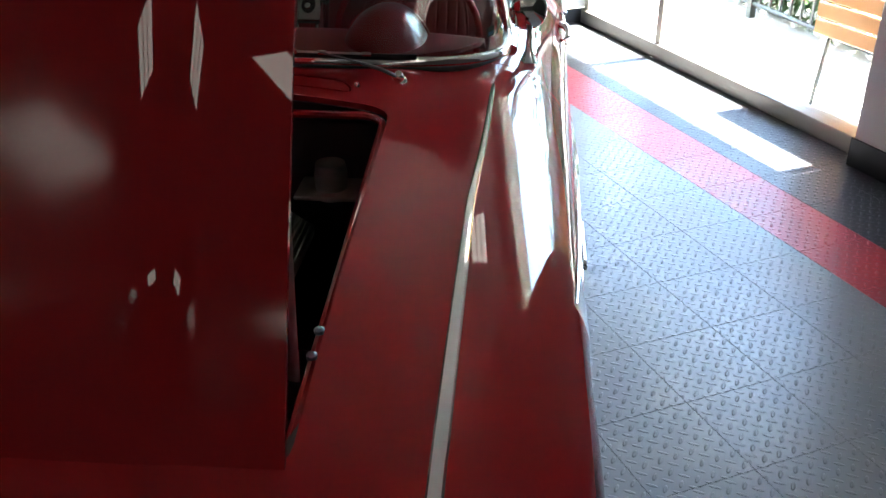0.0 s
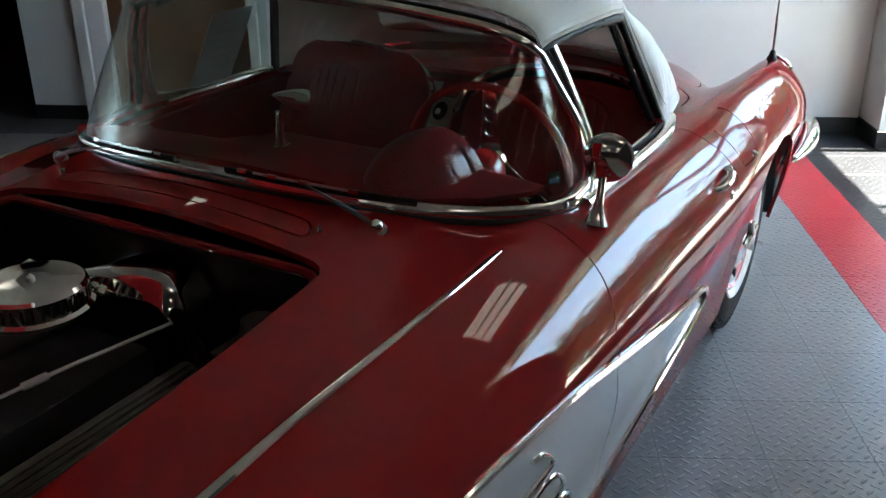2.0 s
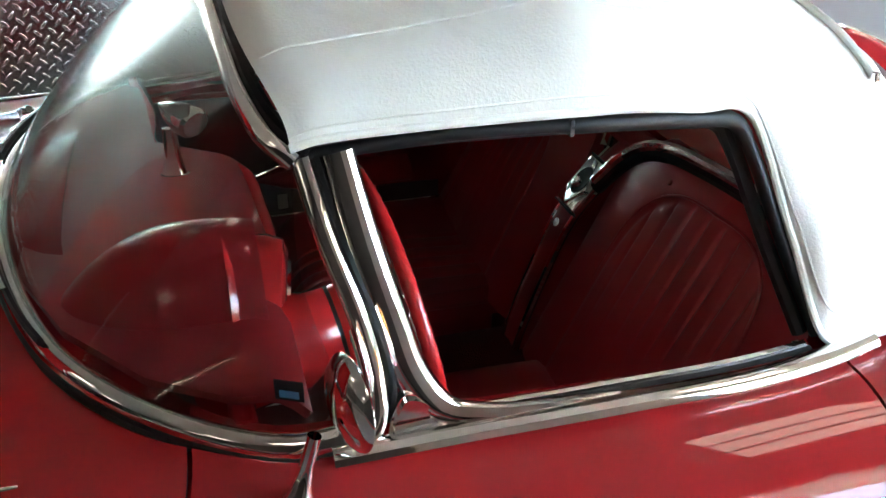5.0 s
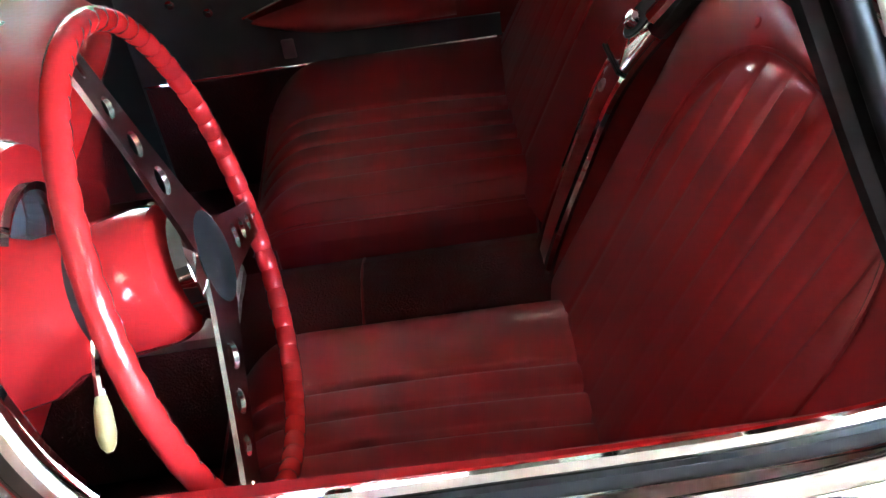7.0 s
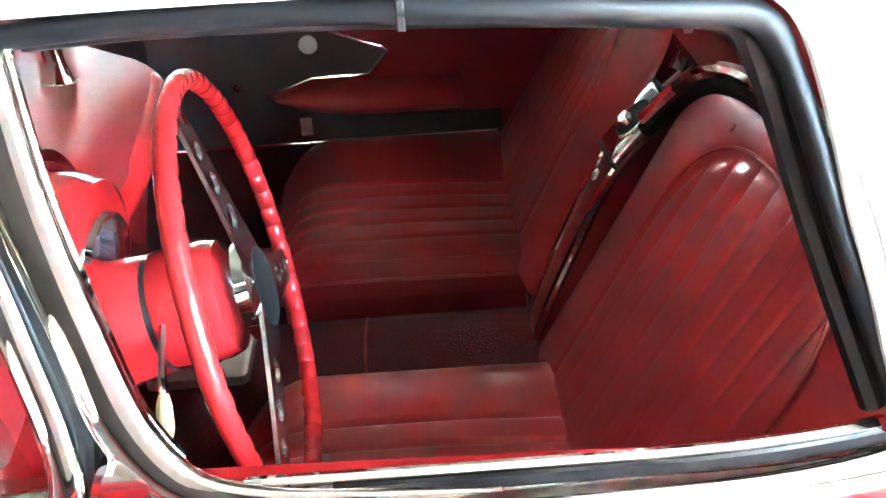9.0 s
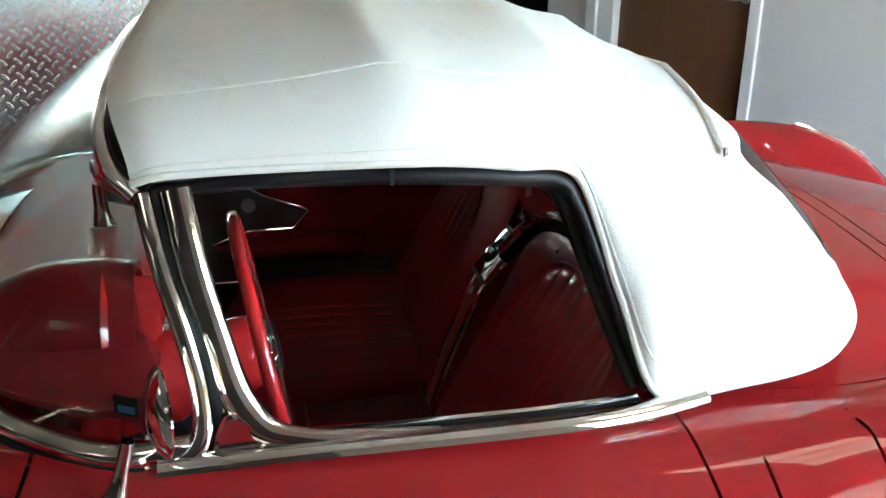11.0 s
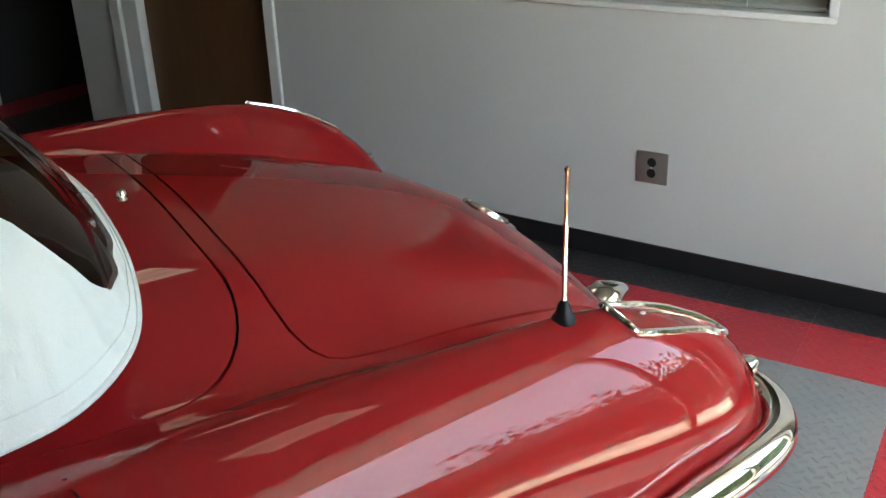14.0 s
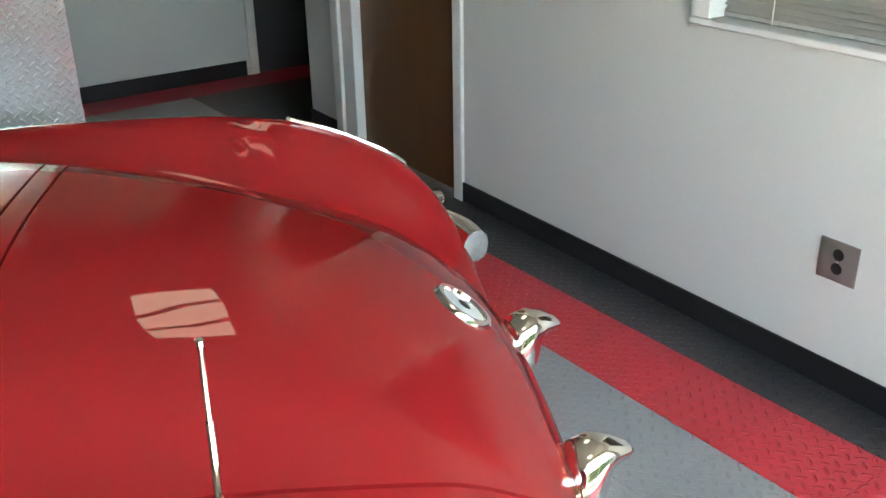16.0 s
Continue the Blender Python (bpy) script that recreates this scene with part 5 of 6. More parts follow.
for side in (1, -1):
    cx = 0.40 * side
    seat_x, zone = 0.388 * side, (0.385 if side > 0 else -0.27)
    seat = new("seat")
    tagged(seat, "red pleated vinyl bucket seat")
    seat.parent = car
    rows = []
    n, m = 61, 241
    for s in np.linspace(0, 1, n):
        y = 1.335 + 0.50 * s
        row = []
        for t in np.linspace(-1, 1, m):
            w = 0.264 - 0.05 * max(0, (0.24 - s) / 0.24) ** 2
            x = seat_x + w * t
            front = max(0.0, (0.24 - s) / 0.24)
            edge = max(0.0, (1 - abs(t) ** 14)) * max(0.0, 1 - front ** 2.2)
            z = 0.485 + 0.070 * edge ** 0.5 - 0.006 * s - 0.05 * front ** 2.2 + 0.010 * math.sin(math.pi * min(1.0, s * 1.1)) * (1 - t * t)
            u, v = (x - zone) / 0.122, (s - 0.52) / 0.46
            r = abs(u) ** 6 + abs(v) ** 6
            inside = 1 / (1 + math.exp(max(-40.0, min(40.0, -(1 - r) * 9))))
            z += inside * (-0.003 + 1.7 * pleat(x - zone, 0.047) * (1 - 0.45 * s))
            z += 0.0012 * math.sin(11 * t + 4 * s + 2.0 * math.sin(6 * s)) * (0.3 + 0.7 * abs(t) ** 3)
            row.append((x, y, z))
        rows.append(row)
    cm = shell(np.array(rows)[:, ::-1], 0.004, "cushion")
    part("cushion", finish(cm, 60), LEATHER, seat)
    cg = np.array(rows)
    border = [tuple(q) for q in cg[::-1, 2]] + [tuple(q) for q in cg[1, 3:-3:3]] + [tuple(q) for q in cg[:, -3]]
    part("cushion_piping", tube(bmesh.new(), border, 0.0038, 6), LEATHER, seat)
    part("cushion_base", boxm(seat_x - 0.250, seat_x + 0.250, 1.375, 1.80, 0.272, 0.488, 0.02, 2), LEATHER, seat)
    bk = shell(pleated_pad(cx, side)[:, ::-1], 0.004, "backrest")
    part("backrest", finish(bk, 60), LEATHER, seat)
    board = [[back_point(cx, side, t * 0.97, s_ * 0.985, -0.016) for t in np.linspace(-1, 1, 25)] for s_ in np.linspace(0, 1, 20)]
    part("back_board", finish(shell(np.array(board)[:, ::-1], 0.02, "back_board"), 50), LEATHER, seat)
    pipe = []
    for a in np.linspace(0.0, math.pi, 48):
        cs, sn = math.cos(a), math.sin(a)
        q = (abs(cs) ** 3 + abs(sn) ** 3) ** (-1 / 3)
        t, s_ = 0.62 * 1.04 * cs * q, 0.45 + 0.42 * 1.04 * sn * q
        pipe.append(back_point(cx, side, t, s_, back_puff(t, s_) + 0.0008))
    part("piping", tube(bmesh.new(), pipe, 0.0028, 6), LEATHER, seat)
    part("seat_button", lathe([(0, 0.004), (0.005, 0.003), (0.007, 0)], 10, Matrix.Translation((cx - side * 0.15, 1.975, 0.94)) @ Matrix.Rotation(radians(60), 4, "X")), LEATHER, seat)
    # chrome hoop behind the backrest
    hoop = [(side * p[0], p[1], p[2]) for p in catmull(np.array([(0.055, 1.925, 0.866), (0.085, 1.955, 0.918), (0.14, 1.975, 0.962), (0.22, 1.985, 0.990), (0.31, 1.992, 1.001), (0.42, 2.005, 1.003), (0.52, 2.02, 0.992), (0.59, 2.035, 0.956), (0.638, 2.04, 0.89)]), 40)]
    if side < 0:
        hoop = [(x, y + 0.06, z - 0.01) for x, y, z in hoop[2:]]
    part("hoop_trim", tube(bmesh.new(), hoop, 0.0105, 8), CHROME, car, "chrome trim hoop round the seat back")
    part("hoop_backing", tube(bmesh.new(), [(x, y + 0.006, z - 0.016) for x, y, z in hoop], 0.015 if side > 0 else 0.008, 8), RUBBER, car)

# painted divider between the seats, edged in chrome, with a lock plate at its top
DIV = catmull(np.array([(2.10, 0.940), (2.03, 0.918), (1.965, 0.868), (1.895, 0.785), (1.842, 0.665), (1.790, 0.518), (1.772, 0.43)]), 40)
div = []
for k, (y, z) in enumerate(DIV):
    w = 0.034 + 0.018 * max(0.0, (y - 1.9) / 0.2) ** 1.3
    div.append([(w * t, y, z - 0.014 * abs(t) ** 3) for t in np.linspace(-1, 1, 15)] if k else [(0.07 * t, y, z) for t in np.linspace(-1, 1, 15)])
wf_ = part("divider", finish(shell(np.array(div), 0.012, "divider"), 40), DASHRED, car, "red painted divider flowing down between the seats")
for k, r_ in ((0, 0.0055), (-1, 0.0085)):
    part("divider_trim", tube(bmesh.new(), [(q[k][0], q[k][1], q[k][2] + 0.003) for q in div[8:]], r_, 8), CHROME, wf_)
    part("trim_end", lathe([(0, 0.005), (0.005, 0.004), (0.006, 0)], 10, Matrix.Translation((div[-5][k][0], div[-5][k][1], div[-5][k][2] + 0.006))), CHROME, wf_)
for side in (1, -1):
    part("divider_skirt", finish(shell(np.array([[(side * (0.034 - 0.004 * s), y, z - 0.012 - 0.16 * s) for s in np.linspace(0, 1, 5)] for y, z in DIV[6:]]), 0.004, "divider_skirt"), 40), DASHRED, wf_)
PM = Matrix.Translation((0.006, 1.927, 0.836)) @ Matrix.Rotation(radians(50), 4, "X")
lpp = part("lock_plate", boxm(-0.040, 0.042, -0.056, 0.056, -0.006, 0.008, 0.006, 3, PM), CHROME, wf_, "chrome plate with a lock knob")
part("lock_recess", lathe([(0.0, 0.0085), (0.020, 0.0085), (0.023, 0.0098), (0.025, 0.0085)], 28, PM @ Matrix.Translation((-0.004, 0.004, 0)) @ Matrix.Diagonal((1.0, 1.25, 1, 1))), BLACK, lpp)
part("lock_knob", lathe([(0.013, 0.006), (0.013, 0.015), (0.010, 0.022), (0, 0.024)], 20, PM @ Matrix.Translation((-0.004, -0.004, 0))), CHROME, lpp)
part("plate_band", boxm(-0.040, 0.042, -0.0595, -0.0555, -0.006, 0.0085, 0.001, 1, PM), BLACK, lpp)
part("plate_band", boxm(-0.040, 0.042, 0.0555, 0.0595, -0.006, 0.0085, 0.001, 1, PM), BLACK, lpp)
part("divider_bolt", lathe([(0.009, 0), (0.009, 0.002), (0.005, 0.003), (0.004, 0.005), (0, 0.005)], 12, Matrix.Translation((0.0, 1.876, 0.757)) @ Matrix.Rotation(radians(62), 4, "X")), STEEL, wf_)
# red shelf behind the seats
sh = []
for y in np.linspace(2.0, 2.2, 8):
    sh.append([(x, y, 0.885 + 0.03 * (1 - (x / 0.66) ** 2)) for x in np.linspace(-0.66, 0.66, 21)])
part("rear_shelf", finish(shell(np.array(sh), 0.012, "rear_shelf"), 40), DASHRED, car)

# door inner panels
for side in (1, -1):
    X = 0.655 * side
    dp = part("door_panel", boxm(min(X, X + 0.02 * side), max(X, X + 0.02 * side), 1.15, 2.03, 0.53, 0.868, 0.006, 1), DASHRED, car, "red vinyl door panel")
    part("kick_panel", boxm(min(X, X + 0.02 * side), max(X, X + 0.02 * side), 0.88, 2.03, 0.27, 0.528, 0.004, 1), CARPET, dp)
    low = [(1.0, 0.535), (1.0, 0.86), (1.34, 0.858), (1.40, 0.815), (1.47, 0.772), (1.565, 0.737), (1.580, 0.726), (1.537, 0.680), (1.42, 0.678), (1.325, 0.645), (1.40, 0.605), (1.55, 0.585), (1.81, 0.580), (1.81, 0.535)]
    pr = prism(low, "x", min(X - 0.003 * side, X - 0.009 * side), max(X - 0.003 * side, X - 0.009 * side))
    part("scuff_panel", pr, PANELDARK, dp, "dark metal door insert", smooth=0)
    ledge = [(X - 0.011 * side, y, z) for y, z in ((1.34, 0.858), (1.40, 0.815), (1.47, 0.772), (1.565, 0.737), (1.580, 0.726), (1.537, 0.680), (1.42, 0.678), (1.325, 0.645))]
    part("insert_trim", tube(bmesh.new(), ledge, 0.003, 6), CHROME, dp)
    arm = []
    for s in np.linspace(0, 1, 20):
        y = 1.335 + 0.39 * s
        h = 0.026 * min(1, math.sin(min(1, s * 2.2) * math.pi / 2)) + 0.002
        d = 0.062 * math.sin(min(1, s * 2.0) * math.pi / 2) + 0.004
        arm.append([(X - side * (0.004 + d * math.sin(a)), y, 0.632 + h * math.cos(a) * 1.2) for a in np.linspace(0.05, math.pi - 0.05, 12)])
    part("armrest", finish(shell(np.array(arm), 0.004 * side, "armrest"), 50), DASHRED, dp, "tapered red armrest")
    part("lower_strip", tube(bmesh.new(), [(X - 0.009 * side, 1.0, 0.532), (X - 0.009 * side, 1.8, 0.534)], 0.0035, 6), CHROME, dp)
    part("door_knob", lathe([(0.010, 0), (0.010, 0.012), (0.018, 0.018), (0.019, 0.026), (0.012, 0.032), (0, 0.033)], 16, Matrix.Translation((X - 0.008 * side, 1.424, 0.757)) @ Matrix.Rotation(radians(-90 * side), 4, "Y")), CREAM, dp, "white release knob")
    part("crank_stud", lathe([(0.006, 0), (0.006, 0.02), (0.009, 0.024), (0, 0.028)], 10, Matrix.Translation((X - 0.008 * side, 1.27, 0.675)) @ Matrix.Rotation(radians(-90 * side), 4, "Y")), CHROME, dp)
    part("crank_stud", lathe([(0.006, 0), (0.006, 0.02), (0.009, 0.024), (0, 0.028)], 10, Matrix.Translation((X - 0.008 * side, 1.205, 0.70)) @ Matrix.Rotation(radians(-90 * side), 4, "Y")), CHROME, dp)
    part("clip", boxm(min(X - 0.009 * side, X - 0.014 * side), max(X - 0.009 * side, X - 0.014 * side), 1.385, 1.41, 0.552, 0.592, 0.002, 1), STEEL, dp)

# dashboard
dash = []
for k in range(26):
    y = 0.93 + 0.35 * k / 25
    drop = max(0, (y - 1.235) / 0.045)
    x_far = float(np.interp(y, (0.93, 1.0, 1.07, 1.105, 1.125, 1.25, 1.28), (-0.30, -0.46, -0.555, -0.50, -0.165, -0.062, -0.05)))
    x_near = float(np.interp(y, (0.93, 1.0, 1.1, 1.2, 1.3), (0.30, 0.46, 0.585, 0.645, 0.655)))
    dash.append([(x, y, 0.938 - 0.030 * drop ** 2 - 0.02 * (abs(x) / 0.66) ** 4) for x in np.linspace(x_far, x_near, 45)])
db = part("dashboard", finish(shell(np.array(dash), 0.012, "dashboard"), 40), DASHRED, car, "red vinyl dashboard with a driver's gauge hood")
EDGE = catmull(np.array([(-0.62, 1.085, 0.918), (-0.40, 1.112, 0.924), (-0.20, 1.118, 0.925), (-0.145, 1.145, 0.925), (-0.075, 1.235, 0.922), (-0.03, 1.272, 0.918), (0.08, 1.283, 0.910), (0.20, 1.285, 0.900), (0.27, 1.272, 0.885)]), 60)
part("dash_roll", tube(bmesh.new(), [tuple(p) for p in EDGE], 0.019, 12), REDPLASTIC, db, "glossy red dash roll")
part("dash_face", finish(shell(np.array([[(p[0], p[1] - 0.012 - 0.05 * h, p[2] - 0.008 - 0.22 * h) for h in np.linspace(0, 1, 6)] for p in EDGE]), 0.01, "dash_face"), 40), REDPLASTIC, db)
part("cluster_face", boxm(0.20, 0.65, 1.19, 1.225, 0.66, 0.90, 0.02, 2), REDPLASTIC, db)
ell = [(-0.135 + 0.105 * math.cos(a), 1.045 + 0.052 * math.sin(a), 0.9385) for a in np.linspace(0, math.tau, 49)[:-1]]
part("speaker_outline", tube(bmesh.new(), ell, 0.0022, 6, closed=True), DASHRED, db)
hump = []
for th in np.linspace(0.02, math.pi - 0.02, 25):
    row = []
    for ph in np.linspace(0, 1, 14):
        y = 0.968 + 0.290 * ph
        r = 0.125 * math.sin(min(1, ph * 1.45 + 0.06) * math.pi / 2) ** 0.6
        row.append((0.385 + r * math.cos(th), y, 0.87 + 1.30 * r * math.sin(th) * (1 - 0.06 * max(0, ph - 0.8) / 0.2)))
    hump.append(row)
part("gauge_hood", finish(shell(np.array(hump), -0.012, "gauge_hood"), 50), DASHGLOSS, db, "domed red gauge hood")
fc = bmesh.new()
lathe([(0, 0), (0.115, 0.0), (0.12, -0.01)], 40, Matrix.Translation((0.385, 1.222, 0.91)) @ Matrix.Rotation(radians(-90), 4, "X"), fc)
part("gauge_face", fc, REDPLASTIC, db)
GM = Matrix.Translation((0.368, 1.284, 0.899)) @ Matrix.Rotation(radians(-96), 4, "X") @ Matrix.Rotation(radians(8), 4, "Y")
pod = part("gauge_pod", lathe([(0.086, -0.10), (0.088, -0.02), (0.082, 0.004), (0.066, 0.012), (0.052, 0.010), (0.048, 0.002), (0, 0.002)], 40, GM), REDPLASTIC, db, "round red instrument housing")
part("gauge_rim", lathe([(0.052, 0.010), (0.050, 0.017), (0.043, 0.015), (0.041, 0.008)], 36, GM), CHROME, pod)
part("gauge_glass", lathe([(0, 0.013), (0.022, 0.012), (0.042, 0.009)], 30, GM), GAUGE, pod)
GM2 = Matrix.Translation((0.228, 1.255, 0.878)) @ Matrix.Rotation(radians(-94), 4, "X")
pod = part("gauge_pod", lathe([(0.058, -0.09), (0.060, -0.01), (0.055, 0.004), (0.045, 0.008), (0.040, 0.004), (0, 0.004)], 28, GM2), REDPLASTIC, db, "round red gauge pod")
part("gauge_rim", lathe([(0.046, 0.006), (0.044, 0.012), (0.038, 0.010), (0.036, 0.004)], 28, GM2), CHROME, pod)
part("gauge_glass", lathe([(0, 0.008), (0.02, 0.0075), (0.037, 0.006)], 24, GM2), GAUGE, pod)
dm = part("rear_view_mirror", lathe([(0.034, 0), (0.029, 0.004), (0.014, 0.013), (0.009, 0.040), (0.0075, 0.095), (0, 0.095)], 18, Matrix.Translation((-0.003, 1.158, 0.938)) @ Matrix.Diagonal((1, 1.6, 1, 1))), CHROME, db, "chrome dash-mounted rear-view mirror")
part("mirror_arm", tube(bmesh.new(), [(-0.005, 1.163, 1.02), (0.004, 1.165, 1.045), (0.012, 1.168, 1.060)], 0.006, 8), CHROME, dm)
MR = Vector((0.776, 0.631, -0.22)).normalized()
MA = Vector((-0.012, 1.148, 1.074))
part("mirror_shell", tube(bmesh.new(), [MA + MR * d for d in (0, 0.012, 0.03, 0.05, 0.068, 0.082, 0.088)], [0.003, 0.011, 0.021, 0.028, 0.032, 0.032, 0.026], 18, flat=0.8), CHROME, dm)

# steering wheel and column
HUB = Vector((0.414, 1.444, 0.879))
AX = Vector((-0.055, 1, 0.18)).normalized()
WM = Matrix.Translation(HUB) @ AX.to_track_quat("Z", "Y").to_matrix().to_4x4()
wheel = new("steering_wheel")
tagged(wheel, "glossy red steering wheel with three drilled spokes")
wheel.parent = car
E1 = (Vector((1, 0, 0)) - AX * AX.x).normalized()
E2 = AX.cross(E1).normalized() * -1
if E2.z < 0:
    E2 = -E2


def wpt(ang, r, h=0.0):
    return HUB + (E1 * math.cos(ang) + E2 * math.sin(ang)) * r + AX * h


rim = bmesh.new()
NR = 420
grip = [0.0022 * abs(math.sin(k / NR * math.tau * 30)) ** 0.7 for k in range(NR)]
pts = [wpt(k / NR * math.tau, 0.2135 - 0.5 * grip[k]) for k in range(NR)]
rad = [0.0097 + 0.5 * grip[k] for k in range(NR)]
tube(rim, pts, rad, 10, closed=True, up=AX)
part("rim", rim, REDPLASTIC, wheel, "glossy red rim with finger grips")
for sa in (85, -35, 205):
    a = radians(sa)
    sb = bmesh.new()
    ra = [0.03, 0.06, 0.12, 0.203]
    hw = [0.031, 0.026, 0.021, 0.0165]
    tgt = []
    for lay in (0.0022, -0.0022):
        rowp, rown = [], []
        for r_, h_ in zip(ra, hw):
            hh = -0.004 - 0.012 * (1 - r_ / 0.2)
            side_v = (E1 * -math.sin(a) + E2 * math.cos(a))
            rowp.append(sb.verts.new(wpt(a, r_, hh * -1 + lay) + side_v * h_))
            rown.append(sb.verts.new(wpt(a, r_, hh * -1 + lay) - side_v * h_))
        tgt.append((rowp, rown))
    (p1, n1), (p2, n2) = tgt
    for k in range(3):
        sb.faces.new((p1[k], p1[k + 1], n1[k + 1], n1[k]))
        sb.faces.new((p2[k], n2[k], n2[k + 1], p2[k + 1]))
        sb.faces.new((p1[k], p2[k], p2[k + 1], p1[k + 1]))
        sb.faces.new((n1[k], n1[k + 1], n2[k + 1], n2[k]))
    sb.faces.new((p1[0], n1[0], n2[0], p2[0]))
    sb.faces.new((p1[3], p2[3], n2[3], n1[3]))
    bmesh.ops.recalc_face_normals(sb, faces=sb.faces)
    sme = bpy.data.meshes.new("spoke")
    sb.to_mesh(sme)
    sb.free()
    for r_, hr in ((0.088, 0.0125), (0.127, 0.0110), (0.163, 0.0090)):
        sme = boolean(sme, lathe([(0, -0.05), (hr, -0.05), (hr, 0.05), (0, 0.05)], 18, Matrix.Translation(wpt(a, r_, 0.0)) @ AX.to_track_quat("Z", "Y").to_matrix().to_4x4()), "DIFFERENCE")
    part("spoke", finish(sme, 30), SPOKESTEEL, wheel, "drilled brushed steel spoke")
    for h_ in (0.006,):
        part("rivet", tube(bmesh.new(), [wpt(a, 0.192, 0.004), wpt(a, 0.203, 0.004)], 0.004, 8), CHROME, wheel)
part("horn_button", lathe([(0.050, -0.004), (0.051, 0.008), (0.046, 0.014), (0.038, 0.016), (0.012, 0.017), (0, 0.017)], 32, Matrix.Translation(HUB) @ AX.to_track_quat("Z", "Y").to_matrix().to_4x4()), CHROME, wheel, "round horn button")
part("horn_face", lathe([(0, 0.0215), (0.020, 0.0205), (0.036, 0.0185), (0.041, 0.016)], 28, Matrix.Translation(HUB) @ AX.to_track_quat("Z", "Y").to_matrix().to_4x4()), BLACK, wheel)
CM = Matrix.Translation(HUB) @ AX.to_track_quat("Z", "Y").to_matrix().to_4x4()
col = part("steering_column", lathe([(0.0, -0.012), (0.035, -0.012), (0.057, -0.02), (0.061, -0.032), (0.061, -0.082), (0.059, -0.085), (0.059, -0.089), (0.061, -0.092), (0.063, -0.125), (0.075, -0.15), (0.08, -0.30)], 36, CM), REDPLASTIC, car, "thick red steering column shroud")
part("column_groove", lathe([(0.0600, -0.0905), (0.0600, -0.0845)], 36, CM), BLACK, col)
lev = part("signal_lever", tube(bmesh.new(), [(0.452, 1.372, 0.875), (0.475, 1.37, 0.885), (0.515, 1.372, 0.862), (0.533, 1.374, 0.848)], 0.0042, 8), CHROME, col, "turn-signal lever with an ivory knob")
part("lever_knob", tube(bmesh.new(), [(0.530, 1.374, 0.850), (0.537, 1.3745, 0.843), (0.550, 1.375, 0.828), (0.556, 1.3755, 0.821), (0.559, 1.376, 0.817)], [0.0045, 0.0072, 0.0085, 0.0065, 0.003], 10), IVORY, lev)

# sheet of paper in the far window, which is wound up
pane_far = []
for s in np.linspace(0, 1, 8):
    pane_far.append([(-(0.70 - 0.085 * s), y, 0.90 + 0.30 * s) for y in np.linspace(1.40 - 0.06 * s, 1.96 - 0.09 * s, 12)])
pf = part("door_window", finish(shell(np.array(pane_far), 0.004, "door_window"), 30), SCREEN, car, "raised side window glass")
pf.visible_shadow = False
sheet = thing("paper_sheet", "white printed paper sheet in the car's side window", "paper")
sheet_rows = []
for s in np.linspace(0, 1, 8):
    sheet_rows.append([(-(0.712 - 0.085 * (s * 0.8 + 0.05)), y + 0.066 * s, 0.906 + 0.225 * s) for y in np.linspace(1.585, 1.775, 6)])
part("sheet", shell(np.array(sheet_rows), -0.0008, "sheet"), PAPER, sheet)
for k in range(6):
    f = 0.12 + 0.12 * k
    x = -(0.709 - 0.085 * (f * 0.8 + 0.05))
    w = 0.15 if k % 4 else 0.09
    part("text_line", boxm(x - 0.0002, x + 0.0006, 1.602 + 0.066 * f, 1.602 + 0.066 * f + w, 0.906 + 0.225 * f, 0.906 + 0.225 * f + 0.003), INK, sheet)

# inspection sticker inside the windshield's corner
stk = part("sticker", boxm(-0.018, 0.018, -0.0006, 0.0006, -0.014, 0.014, 0, 1, Matrix.Translation((0.668, 1.262, 0.945)) @ Matrix.Rotation(radians(62), 4, "Z")), BLACK, car, "small dark and blue windshield sticker")
part("sticker_band", boxm(-0.012, 0.012, -0.0012, 0.0012, -0.010, 0.0, 0, 1, Matrix.Translation((0.668, 1.262, 0.945)) @ Matrix.Rotation(radians(62), 4, "Z")), STICKBLUE, stk)

